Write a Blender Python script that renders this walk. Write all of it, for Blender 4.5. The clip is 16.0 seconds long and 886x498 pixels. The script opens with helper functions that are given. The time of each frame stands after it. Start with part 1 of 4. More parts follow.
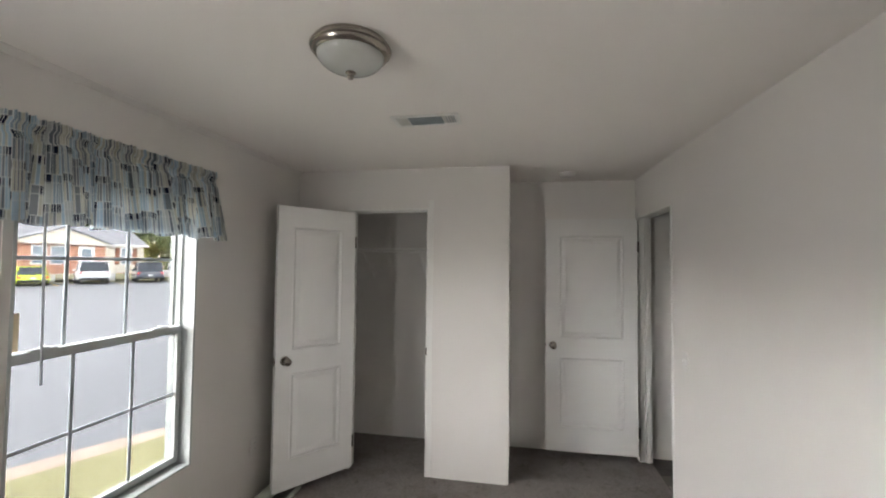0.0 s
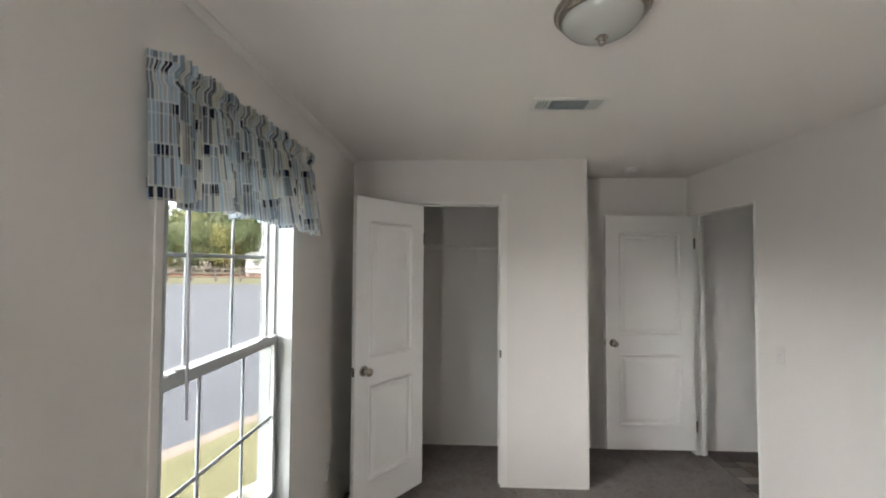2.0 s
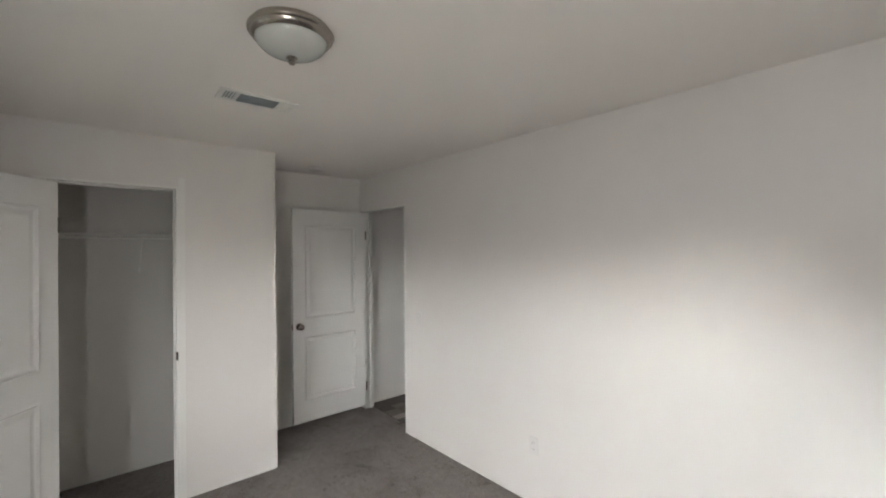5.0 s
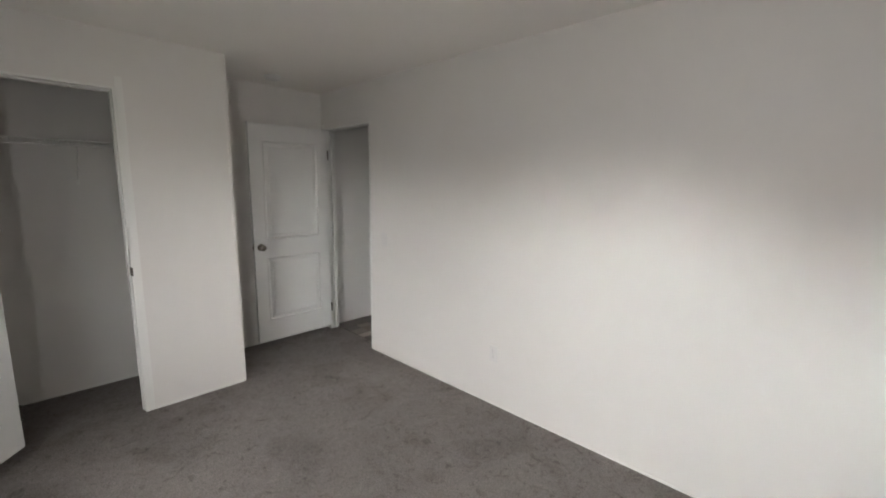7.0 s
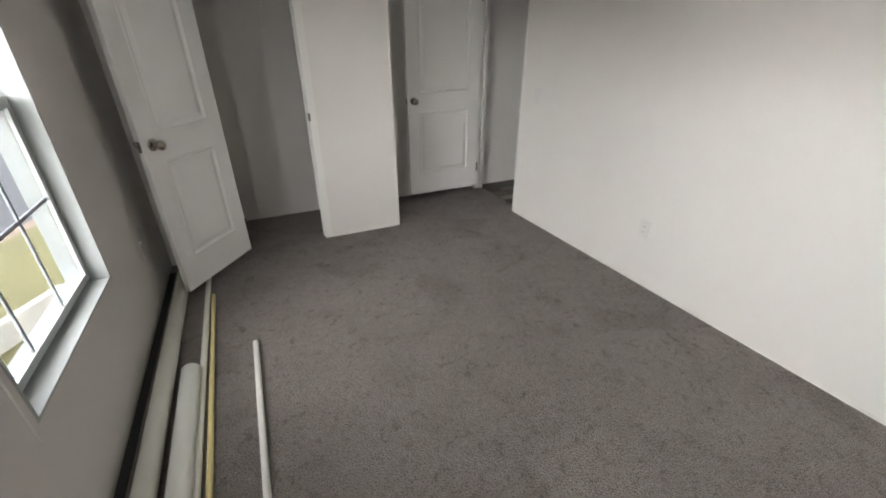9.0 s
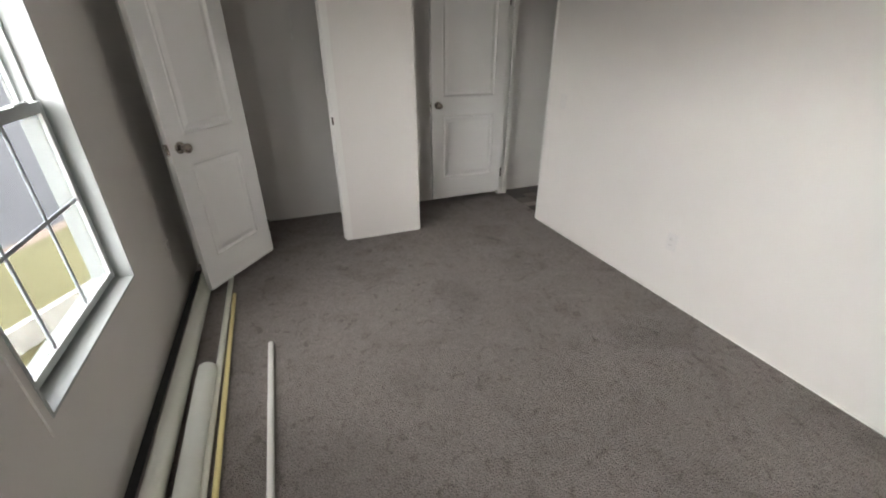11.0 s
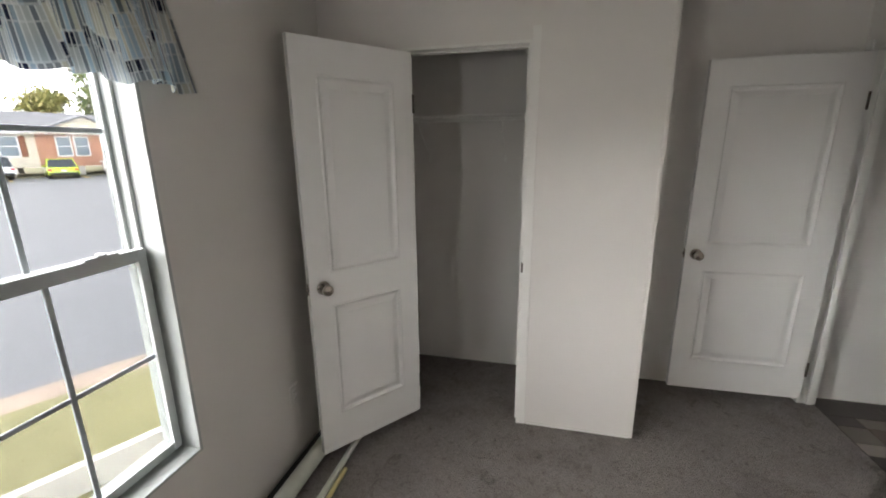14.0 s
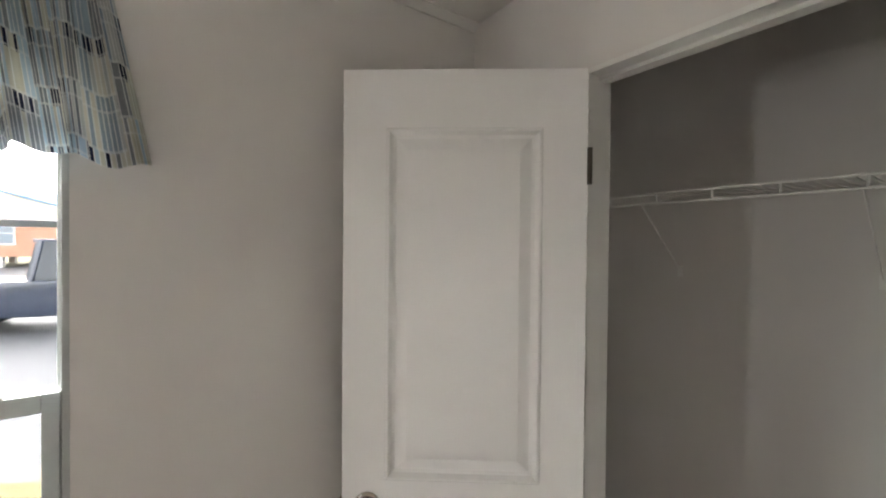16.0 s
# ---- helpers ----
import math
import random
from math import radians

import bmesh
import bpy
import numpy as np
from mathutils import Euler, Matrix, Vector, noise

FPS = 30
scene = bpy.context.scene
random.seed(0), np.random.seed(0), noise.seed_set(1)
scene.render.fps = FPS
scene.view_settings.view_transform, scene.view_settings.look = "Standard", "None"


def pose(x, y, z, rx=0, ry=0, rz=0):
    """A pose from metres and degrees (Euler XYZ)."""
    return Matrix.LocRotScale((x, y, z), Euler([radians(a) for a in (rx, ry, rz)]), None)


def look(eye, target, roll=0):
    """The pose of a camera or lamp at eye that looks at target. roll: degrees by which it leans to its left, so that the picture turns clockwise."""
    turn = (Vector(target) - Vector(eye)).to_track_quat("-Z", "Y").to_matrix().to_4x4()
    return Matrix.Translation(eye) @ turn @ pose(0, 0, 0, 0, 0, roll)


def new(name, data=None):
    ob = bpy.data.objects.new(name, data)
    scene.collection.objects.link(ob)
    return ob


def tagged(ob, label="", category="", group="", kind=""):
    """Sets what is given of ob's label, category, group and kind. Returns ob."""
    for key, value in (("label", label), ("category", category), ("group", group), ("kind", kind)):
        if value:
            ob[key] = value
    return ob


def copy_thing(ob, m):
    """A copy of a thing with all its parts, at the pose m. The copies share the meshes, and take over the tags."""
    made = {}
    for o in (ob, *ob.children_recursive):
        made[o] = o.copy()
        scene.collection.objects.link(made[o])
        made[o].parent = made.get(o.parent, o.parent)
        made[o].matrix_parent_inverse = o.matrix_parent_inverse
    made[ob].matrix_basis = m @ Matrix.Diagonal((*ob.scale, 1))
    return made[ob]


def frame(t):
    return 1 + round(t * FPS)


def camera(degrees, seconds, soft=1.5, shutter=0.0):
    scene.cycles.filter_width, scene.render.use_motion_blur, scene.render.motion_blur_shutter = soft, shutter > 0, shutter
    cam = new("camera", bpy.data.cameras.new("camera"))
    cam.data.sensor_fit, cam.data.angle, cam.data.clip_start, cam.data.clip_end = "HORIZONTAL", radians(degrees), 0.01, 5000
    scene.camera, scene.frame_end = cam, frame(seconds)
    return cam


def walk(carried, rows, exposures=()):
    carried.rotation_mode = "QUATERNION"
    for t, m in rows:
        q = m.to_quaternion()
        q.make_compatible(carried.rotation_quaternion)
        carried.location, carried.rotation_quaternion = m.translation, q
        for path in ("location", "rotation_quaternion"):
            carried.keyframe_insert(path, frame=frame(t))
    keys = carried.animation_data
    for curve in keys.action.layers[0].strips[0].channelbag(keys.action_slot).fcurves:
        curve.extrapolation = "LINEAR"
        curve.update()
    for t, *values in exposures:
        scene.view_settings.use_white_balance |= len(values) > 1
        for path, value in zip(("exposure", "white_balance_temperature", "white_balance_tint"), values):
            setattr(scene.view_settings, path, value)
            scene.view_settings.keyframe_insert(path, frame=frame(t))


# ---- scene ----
cam = camera(95.1, 16.0, 2.0)
EXPO, SKY, GLASS = 4.82, 0.15, 0.195
PATH = [
    (0, (0.141, 0.092, 1.659), (-0.215, 2.059, 1.735), 0.6),
    (0.5, (-0.181, 0.163, 1.651), (-0.53, 2.131, 1.725), 0.6),
    (1, (-0.498, 0.141, 1.641), (-0.817, 2.114, 1.715), 0.6),
    (1.5, (-0.707, 0.138, 1.632), (-0.948, 2.122, 1.706), 0.5),
    (2, (-0.858, 0.191, 1.645), (-0.944, 2.188, 1.715), 0.3),
    (2.5, (-0.95, 0.112, 1.648), (-0.774, 2.103, 1.717), 0.2),
    (3, (-0.977, 0.062, 1.651), (-0.5, 2.004, 1.716), 0.1),
    (3.5, (-0.968, 0.027, 1.648), (-0.196, 1.872, 1.706), 0.3),
    (4, (-0.948, 0.021, 1.665), (0.064, 1.745, 1.719), 0.2),
    (4.5, (-0.93, 0.018, 1.668), (0.258, 1.626, 1.716), 0.2),
    (7, (-0.963, 0.04, 1.552), (0.442, 1.429, 1.239), 0.8),
    (7.5, (-0.98, 0.062, 1.503), (0.193, 1.576, 0.927), 0.8),
    (8, (-0.981, 0.06, 1.49), (-0.021, 1.641, 0.727), 0.4),
    (8.5, (-0.982, 0.053, 1.481), (-0.153, 1.657, 0.619), 0.1),
    (9, (-0.975, 0.068, 1.472), (-0.221, 1.677, 0.555), -0.0),
    (11.5, (-0.84, 0.096, 1.502), (-0.3, 1.804, 0.612), -0.3),
    (12, (-0.622, 0.19, 1.549), (-0.259, 1.978, 0.729), -0.4),
    (12.5, (-0.541, 0.325, 1.541), (-0.394, 2.17, 0.783), -0.4),
    (13, (-0.5, 0.527, 1.538), (-0.557, 2.405, 0.852), -0.4),
    (13.5, (-0.433, 0.804, 1.55), (-0.7, 2.696, 0.958), -0.5),
    (14, (-0.473, 1.088, 1.604), (-0.932, 2.975, 1.124), -0.6),
    (14.5, (-0.549, 1.317, 1.638), (-1.199, 3.177, 1.294), -0.4),
    (15, (-0.475, 1.617, 1.653), (-1.401, 3.378, 1.442), -0.0),
    (15.5, (-0.503, 1.962, 1.64), (-1.769, 3.506, 1.522), 0.3),
    (16, (-0.522, 2.288, 1.630), (-2.147, 3.454, 1.606), 0.5),
]
walk(cam, [(t, look(eye, target, roll)) for t, eye, target, roll in PATH], [(t, EXPO + e, k, 10.0) for t, e, k in ((0.0, 0.1, 6550), (4.5, 0.1, 6500), (7.5, -0.1, 6500), (13.5, -0.05, 6650), (14.5, 0.05, 6550), (15.5, 0.45, 6650), (16.0, 0.5, 6750))])

# ---- light ----
world = bpy.data.worlds.new("overcast_sky")
scene.world = world
world.use_nodes = True
wn, wl = world.node_tree.nodes, world.node_tree.links
sky = wn.new("ShaderNodeTexSky")
sky.sky_type = 'NISHITA'
sky.sun_disc = False
sky.sun_elevation, sky.sun_rotation = radians(33), radians(247)
sky.air_density, sky.dust_density, sky.ozone_density = 1.0, 0.6, 1.0
soft = wn.new("ShaderNodeHueSaturation")
soft.inputs["Saturation"].default_value = 0.12
wl.new(sky.outputs[0], soft.inputs["Color"])
wl.new(soft.outputs[0], wn["Background"].inputs[0])
wn["Background"].inputs[1].default_value = SKY
sun = new("sun", bpy.data.lights.new("sun", 'SUN'))
sun.data.energy, sun.data.angle, sun.data.color = 0.58, radians(85), (1, 0.98, 0.95)
sun.matrix_world = look((-15, -6.4, 10.6), (0, 0, 0))
# fill lamp added in an unseen opening, turned towards closet and ceiling
fill_light = new("added_fill_light", bpy.data.lights.new("added_fill_light", 'AREA'))
fill_light.data.shape, fill_light.data.size, fill_light.data.size_y = 'RECTANGLE', 0.42, 0.66
fill_light.data.energy = 0.46
fill_light.matrix_world = look((-1.68, -0.56, 1.42), (-0.85, 0.30, 1.75))


# ---- materials ----
def material(name, color, rough=0.5, metal=0.0, vary=0.06, scale=6.0, bump=0.0, bump_scale=200.0, random_tint=0.0, **more):
    """A surface with two scales of tone variation and fine relief, in object space metres."""
    m = bpy.data.materials.new(name)
    m.use_nodes = True
    n, l = m.node_tree.nodes, m.node_tree.links
    b = n["Principled BSDF"]
    b.inputs["Roughness"].default_value, b.inputs["Metallic"].default_value = rough, metal
    for key, value in more.items():
        b.inputs[key.replace("_", " ")].default_value = value
    co = n.new("ShaderNodeTexCoord")
    broad, fine = n.new("ShaderNodeTexNoise"), n.new("ShaderNodeTexNoise")
    broad.inputs["Scale"].default_value, broad.inputs["Detail"].default_value = scale, 4
    fine.inputs["Scale"].default_value, fine.inputs["Detail"].default_value = bump_scale, 3
    l.new(co.outputs["Object"], broad.inputs["Vector"])
    l.new(co.outputs["Object"], fine.inputs["Vector"])
    add = n.new("ShaderNodeMath")
    add.operation = 'MULTIPLY_ADD'
    l.new(broad.outputs[0], add.inputs[0])
    add.inputs[1].default_value = 2 * vary
    add.inputs[2].default_value = 1 - vary
    fin = n.new("ShaderNodeMath")
    fin.operation = 'MULTIPLY_ADD'
    l.new(fine.outputs[0], fin.inputs[0])
    fin.inputs[1].default_value = vary
    l.new(add.outputs[0], fin.inputs[2])
    last = fin
    if random_tint:
        info = n.new("ShaderNodeObjectInfo")
        rnd = n.new("ShaderNodeMath")
        rnd.operation = 'MULTIPLY_ADD'
        l.new(info.outputs["Random"], rnd.inputs[0])
        rnd.inputs[1].default_value = random_tint
        l.new(fin.outputs[0], rnd.inputs[2])
        last = rnd
    mix = n.new("ShaderNodeMix")
    mix.data_type, mix.blend_type = 'RGBA', 'MULTIPLY'
    mix.inputs[0].default_value = 1
    mix.inputs[6].default_value = (*color, 1)
    l.new(last.outputs[0], mix.inputs[7])
    l.new(mix.outputs[2], b.inputs["Base Color"])
    if bump:
        bp = n.new("ShaderNodeBump")
        bp.inputs["Strength"].default_value, bp.inputs["Distance"].default_value = bump, 0.002
        l.new(fine.outputs[0], bp.inputs["Height"])
        l.new(bp.outputs[0], b.inputs["Normal"])
    return m


WALL = material("wall_vinyl", (0.735, 0.708, 0.68), 0.55, vary=0.025, scale=2.0, bump=0.12, bump_scale=350)
CEIL = material("ceiling_paint", (0.84, 0.805, 0.77), 0.9, vary=0.03, scale=1.5, bump=0.35, bump_scale=160)
TRIM = material("white_trim", (0.78, 0.77, 0.74), 0.4, vary=0.03, scale=5)
DOOR = material("door_paint", (0.78, 0.77, 0.755), 0.27, vary=0.03, scale=3, bump=0.08, bump_scale=120)
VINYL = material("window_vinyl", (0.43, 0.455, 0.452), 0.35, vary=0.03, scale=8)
# white bars against the bright outside: their backlit shade is in this grey
GRILLE = material("backlit_grille_bar", (0.30, 0.325, 0.35), 0.4, vary=0.05, scale=8)
NICKEL = material("brushed_nickel", (0.38, 0.345, 0.31), 0.25, 1.0, vary=0.05, scale=30)
DARKMETAL = material("dark_hinge_metal", (0.10, 0.085, 0.07), 0.4, 0.9, vary=0.1, scale=60)
FROST = material("frosted_glass", (0.50, 0.51, 0.49), 0.2, vary=0.03, scale=12, Coat_Weight=0.4)
PVC = material("white_pvc", (0.74, 0.75, 0.68), 0.4, vary=0.06, scale=3)
BLINDS = material("rolled_white_vinyl", (0.76, 0.78, 0.72), 0.5, vary=0.05, scale=8)
YELLOW = material("pale_yellow_plastic", (0.72, 0.62, 0.30), 0.45, vary=0.08, scale=10)
GREY = material("grey_louver_metal", (0.38, 0.42, 0.44), 0.5, 0.2, vary=0.05, scale=20)
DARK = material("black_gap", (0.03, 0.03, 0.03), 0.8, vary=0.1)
ROD = material("grey_clear_plastic", (0.40, 0.41, 0.44), 0.25, vary=0.05)
WIRE = material("white_coated_wire", (0.80, 0.79, 0.76), 0.4, vary=0.03)
ASPHALT = material("wet_asphalt", (0.085, 0.088, 0.095), 0.66, vary=0.25, scale=0.25, bump=0.4, bump_scale=60)
SOIL = material("sandy_soil", (0.25, 0.195, 0.155), 0.95, vary=0.3, scale=3, bump=0.6, bump_scale=50)
CONC = material("pale_concrete", (0.50, 0.50, 0.48), 0.8, vary=0.12, scale=4, bump=0.4, bump_scale=80)
BRICK = material("house_brick", (0.42, 0.22, 0.15), 0.85, vary=0.2, scale=1.2, bump=0.5, bump_scale=40)
CREAM = material("cream_siding", (0.62, 0.57, 0.47), 0.6, vary=0.05, scale=1)
SHUT = material("brown_shutter", (0.22, 0.09, 0.05), 0.6, vary=0.1)
ROOF = material("grey_shingles", (0.17, 0.17, 0.18), 0.9, vary=0.2, scale=2, bump=0.5, bump_scale=20)
BLUEROOF = material("blue_metal_roof", (0.12, 0.25, 0.42), 0.5, vary=0.08)
DARKGLASS = material("dark_window_glass", (0.14, 0.18, 0.22), 0.08, vary=0.15, scale=1)
CARGLASS = material("tinted_car_glass", (0.035, 0.042, 0.05), 0.08, vary=0.1, scale=1)
RUBBER = material("tyre_rubber", (0.025, 0.025, 0.025), 0.8, vary=0.1)
RIM = material("alloy_rim", (0.45, 0.45, 0.47), 0.35, 0.9, vary=0.05)
TAIL = material("red_tail_lamp", (0.50, 0.02, 0.02), 0.2, vary=0.05)
PLATE = material("number_plate", (0.7, 0.7, 0.7), 0.5, vary=0.05)
BARK = material("bark", (0.13, 0.10, 0.075), 0.95, vary=0.25, scale=4, bump=0.6, bump_scale=30)
FENCE = material("dark_fence_board", (0.14, 0.115, 0.095), 0.85, vary=0.2, scale=3)
STAKE = material("yellow_line_paint", (0.65, 0.45, 0.06), 0.7, vary=0.1)
FLAG = material("faded_red_flag", (0.60, 0.20, 0.20), 0.8, vary=0.1)
FLAGBLUE = material("navy_flag_cloth", (0.04, 0.06, 0.22), 0.8, vary=0.1)
PLASTIC = material("white_plate_plastic", (0.70, 0.68, 0.66), 0.35, vary=0.02)


def paint(name, color):
    return material(name, color, 0.25, 0.0, vary=0.04, scale=2, Coat_Weight=0.6)


def glass_material():
    """Lightly grey double-glazing glass."""
    m = bpy.data.materials.new("window_glass")
    m.use_nodes = True
    b = m.node_tree.nodes["Principled BSDF"]
    b.inputs["Base Color"].default_value = (GLASS, GLASS * 1.01, GLASS * 1.02, 1)
    b.inputs["Roughness"].default_value, b.inputs["IOR"].default_value = 0.0, 1.004
    b.inputs["Transmission Weight"].default_value = 1.0
    return m


PANE = glass_material()


def ramp(n, stops, constant=False):
    r = n.new("ShaderNodeValToRGB")
    e = r.color_ramp.elements
    if constant:
        r.color_ramp.interpolation = 'CONSTANT'
    e[0].position, e[0].color = stops[0][0], (*stops[0][1], 1)
    e[1].position, e[1].color = stops[-1][0], (*stops[-1][1], 1)
    for p, c in stops[1:-1]:
        e.new(p).color = (*c, 1)
    return r


def carpet_material():
    """Cut-pile carpet, grey brown, with trodden patches and tuft relief."""
    m = bpy.data.materials.new("grey_brown_carpet")
    m.use_nodes = True
    n, l = m.node_tree.nodes, m.node_tree.links
    b = n["Principled BSDF"]
    b.inputs["Roughness"].default_value = 1.0
    b.inputs["Specular IOR Level"].default_value = 0.1
    co = n.new("ShaderNodeTexCoord")

    def noise_at(scale, detail=3, distort=0.0):
        x = n.new("ShaderNodeTexNoise")
        x.inputs["Scale"].default_value, x.inputs["Detail"].default_value, x.inputs["Distortion"].default_value = scale, detail, distort
        l.new(co.outputs["Object"], x.inputs["Vector"])
        return x
    tread, patch, tuft = noise_at(2.6, 6, 0.8), noise_at(17, 6, 1.4), noise_at(190, 3)
    vor = n.new("ShaderNodeTexVoronoi")
    vor.inputs["Scale"].default_value = 185
    l.new(co.outputs["Object"], vor.inputs["Vector"])
    mul = n.new("ShaderNodeMath")
    mul.operation = 'MULTIPLY'
    r1 = ramp(n, [(0.34, (0.86,) * 3), (0.46, (1.0,) * 3), (0.62, (1.05,) * 3)])
    l.new(tread.outputs[0], r1.inputs[0])
    r2 = ramp(n, [(0.30, (0.70,) * 3), (0.40, (0.95,) * 3), (0.50, (1.0,) * 3), (0.72, (1.10,) * 3)])
    l.new(patch.outputs[0], r2.inputs[0])
    r3 = ramp(n, [(0.0, (1.14,) * 3), (0.5, (1.0,) * 3), (0.9, (0.72,) * 3)])
    l.new(vor.outputs["Distance"], r3.inputs[0])
    base = ramp(n, [(0.3, (0.23, 0.204, 0.193)), (0.7, (0.41, 0.366, 0.345))])
    l.new(tuft.outputs[0], base.inputs[0])
    col = base.outputs[0]
    for r in (r1, r2, r3):
        mx = n.new("ShaderNodeMix")
        mx.data_type, mx.blend_type = 'RGBA', 'MULTIPLY'
        mx.inputs[0].default_value = 1
        l.new(col, mx.inputs[6])
        l.new(r.outputs[0], mx.inputs[7])
        col = mx.outputs[2]
    l.new(col, b.inputs["Base Color"])
    bp = n.new("ShaderNodeBump")
    bp.inputs["Strength"].default_value, bp.inputs["Distance"].default_value = 1.0, 0.011
    bp.invert = True
    l.new(vor.outputs["Distance"], bp.inputs["Height"])
    l.new(bp.outputs[0], b.inputs["Normal"])
    return m


def valance_material():
    """Printed cloth: rows of upright bars in grey, beige, pale blue and navy with white outlines, a little see-through."""
    m = bpy.data.materials.new("printed_valance_cloth")
    m.use_nodes = True
    n, l = m.node_tree.nodes, m.node_tree.links
    out = n["Material Output"]
    b = n["Principled BSDF"]
    b.inputs["Roughness"].default_value = 0.9
    uv = n.new("ShaderNodeUVMap")
    sep = n.new("ShaderNodeSeparateXYZ")
    l.new(uv.outputs[0], sep.inputs[0])

    def op(kind, a, c=0.0, d=0.0):
        x = n.new("ShaderNodeMath")
        x.operation = kind
        for i, v in enumerate((a, c, d)):
            if hasattr(v, "links"):
                l.new(v, x.inputs[i])
            else:
                x.inputs[i].default_value = v
        return x.outputs[0]

    def white(a, c):
        k = n.new("ShaderNodeCombineXYZ")
        l.new(a, k.inputs[0])
        if hasattr(c, "links"):
            l.new(c, k.inputs[1])
        else:
            k.inputs[1].default_value = c
        w = n.new("ShaderNodeTexWhiteNoise")
        w.noise_dimensions = '2D'
        l.new(k.outputs[0], w.inputs["Vector"])
        return w.outputs["Value"]
    u, v = sep.outputs[0], sep.outputs[1]
    block = op('FLOOR', op('DIVIDE', u, 0.072))
    shift = white(block, 3.7)
    rows = op('ADD', op('DIVIDE', v, 0.105), op('MULTIPLY', shift, 2.0))
    row = op('FLOOR', rows)
    fy = op('FRACT', rows)
    # some rows are short rows of small dark rectangles
    wcol = op('DIVIDE', u, 0.0095)
    col_i = op('FLOOR', op('ADD', wcol, op('MULTIPLY', white(row, 9.1), 0.7)))
    fx = op('FRACT', op('ADD', wcol, op('MULTIPLY', white(row, 9.1), 0.7)))
    cell = white(col_i, row)
    blockcell = white(block, row)
    tone = op('ADD', op('MULTIPLY', blockcell, 0.72), op('MULTIPLY', cell, 0.28))
    pal = ramp(n, [(0.0, (0.40, 0.50, 0.59)), (0.16, (0.28, 0.30, 0.33)), (0.32, (0.62, 0.61, 0.54)), (0.46, (0.48, 0.61, 0.71)), (0.58, (0.21, 0.24, 0.28)),
                   (0.68, (0.55, 0.58, 0.58)), (0.80, (0.34, 0.42, 0.50)), (0.93, (0.69, 0.67, 0.61))], True)
    l.new(tone, pal.inputs[0])
    small = op('MULTIPLY', op('GREATER_THAN', fy, 0.70), op('GREATER_THAN', white(op('ADD', op('FLOOR', op('DIVIDE', u, 0.0095)), 31.0), row), 0.70))
    navy = n.new("ShaderNodeMix")
    navy.data_type = 'RGBA'
    l.new(small, navy.inputs[0])
    l.new(pal.outputs[0], navy.inputs[6])
    navy.inputs[7].default_value = (0.018, 0.024, 0.055, 1)
    edge_x = op('LESS_THAN', fx, 0.26)
    edge_y = op('ADD', op('LESS_THAN', fy, 0.05), op('LESS_THAN', op('ABSOLUTE', op('SUBTRACT', fy, 0.73)), 0.02))
    edge = op('MINIMUM', op('ADD', op('MULTIPLY', edge_x, op('GREATER_THAN', cell, 0.12)), op('MULTIPLY', edge_y, 0.6)), 1.0)
    fin = n.new("ShaderNodeMix")
    fin.data_type = 'RGBA'
    l.new(op('MULTIPLY', edge, 0.85), fin.inputs[0])
    l.new(navy.outputs[2], fin.inputs[6])
    fin.inputs[7].default_value = (0.82, 0.84, 0.84, 1)
    l.new(fin.outputs[2], b.inputs["Base Color"])
    tr = n.new("ShaderNodeBsdfTranslucent")
    l.new(fin.outputs[2], tr.inputs[0])
    mx = n.new("ShaderNodeMixShader")
    mx.inputs[0].default_value = 0.62
    l.new(b.outputs[0], mx.inputs[1])
    l.new(tr.outputs[0], mx.inputs[2])
    l.new(mx.outputs[0], out.inputs[0])
    return m


def grass_material():
    m = material("autumn_lawn", (0.155, 0.145, 0.07), 0.95, vary=0.3, scale=1.5, bump=0.9, bump_scale=45)
    return m


def leaf_material(name, a, c):
    m = bpy.data.materials.new(name)
    m.use_nodes = True
    n, l = m.node_tree.nodes, m.node_tree.links
    geo = n.new("ShaderNodeNewGeometry")
    r = ramp(n, [(0.0, a), (1.0, c)])
    l.new(geo.outputs["Random Per Island"], r.inputs[0])
    l.new(r.outputs[0], n["Principled BSDF"].inputs["Base Color"])
    n["Principled BSDF"].inputs["Roughness"].default_value = 0.7
    return m


CARPET, CLOTH, GRASS = carpet_material(), valance_material(), grass_material()
LEAF = leaf_material("green_leaves", (0.08, 0.12, 0.05), (0.25, 0.27, 0.12))
LEAFGOLD = leaf_material("yellow_green_leaves", (0.18, 0.20, 0.06), (0.36, 0.32, 0.12))


# ---- mesh helpers ----
def box(bm, lo, hi, bevel=0.0, m=None):
    r = bmesh.ops.create_cube(bm, size=1)
    vs = r["verts"]
    for v in vs:
        v.co = Vector([(lo[i] + hi[i]) / 2 + v.co[i] * (hi[i] - lo[i]) for i in range(3)])
    if bevel:
        es = list({e for v in vs for e in v.link_edges})
        nv = bmesh.ops.bevel(bm, geom=es, offset=bevel, segments=2, affect='EDGES', profile=0.6)
        vs = list({v for f in nv["faces"] for v in f.verts} | {v for v in vs if v.is_valid})
    if m is not None:
        bmesh.ops.transform(bm, matrix=m, verts=vs)
    return vs


def tube(bm, a, c, r, seg=16, r2=None, cap=True):
    a, c = Vector(a), Vector(c)
    d = c - a
    q = d.to_track_quat('Z', 'Y').to_matrix().to_4x4()
    bmesh.ops.create_cone(bm, cap_ends=cap, segments=seg, radius1=r, radius2=r if r2 is None else r2, depth=d.length,
                          matrix=Matrix.Translation((a + c) / 2) @ q)


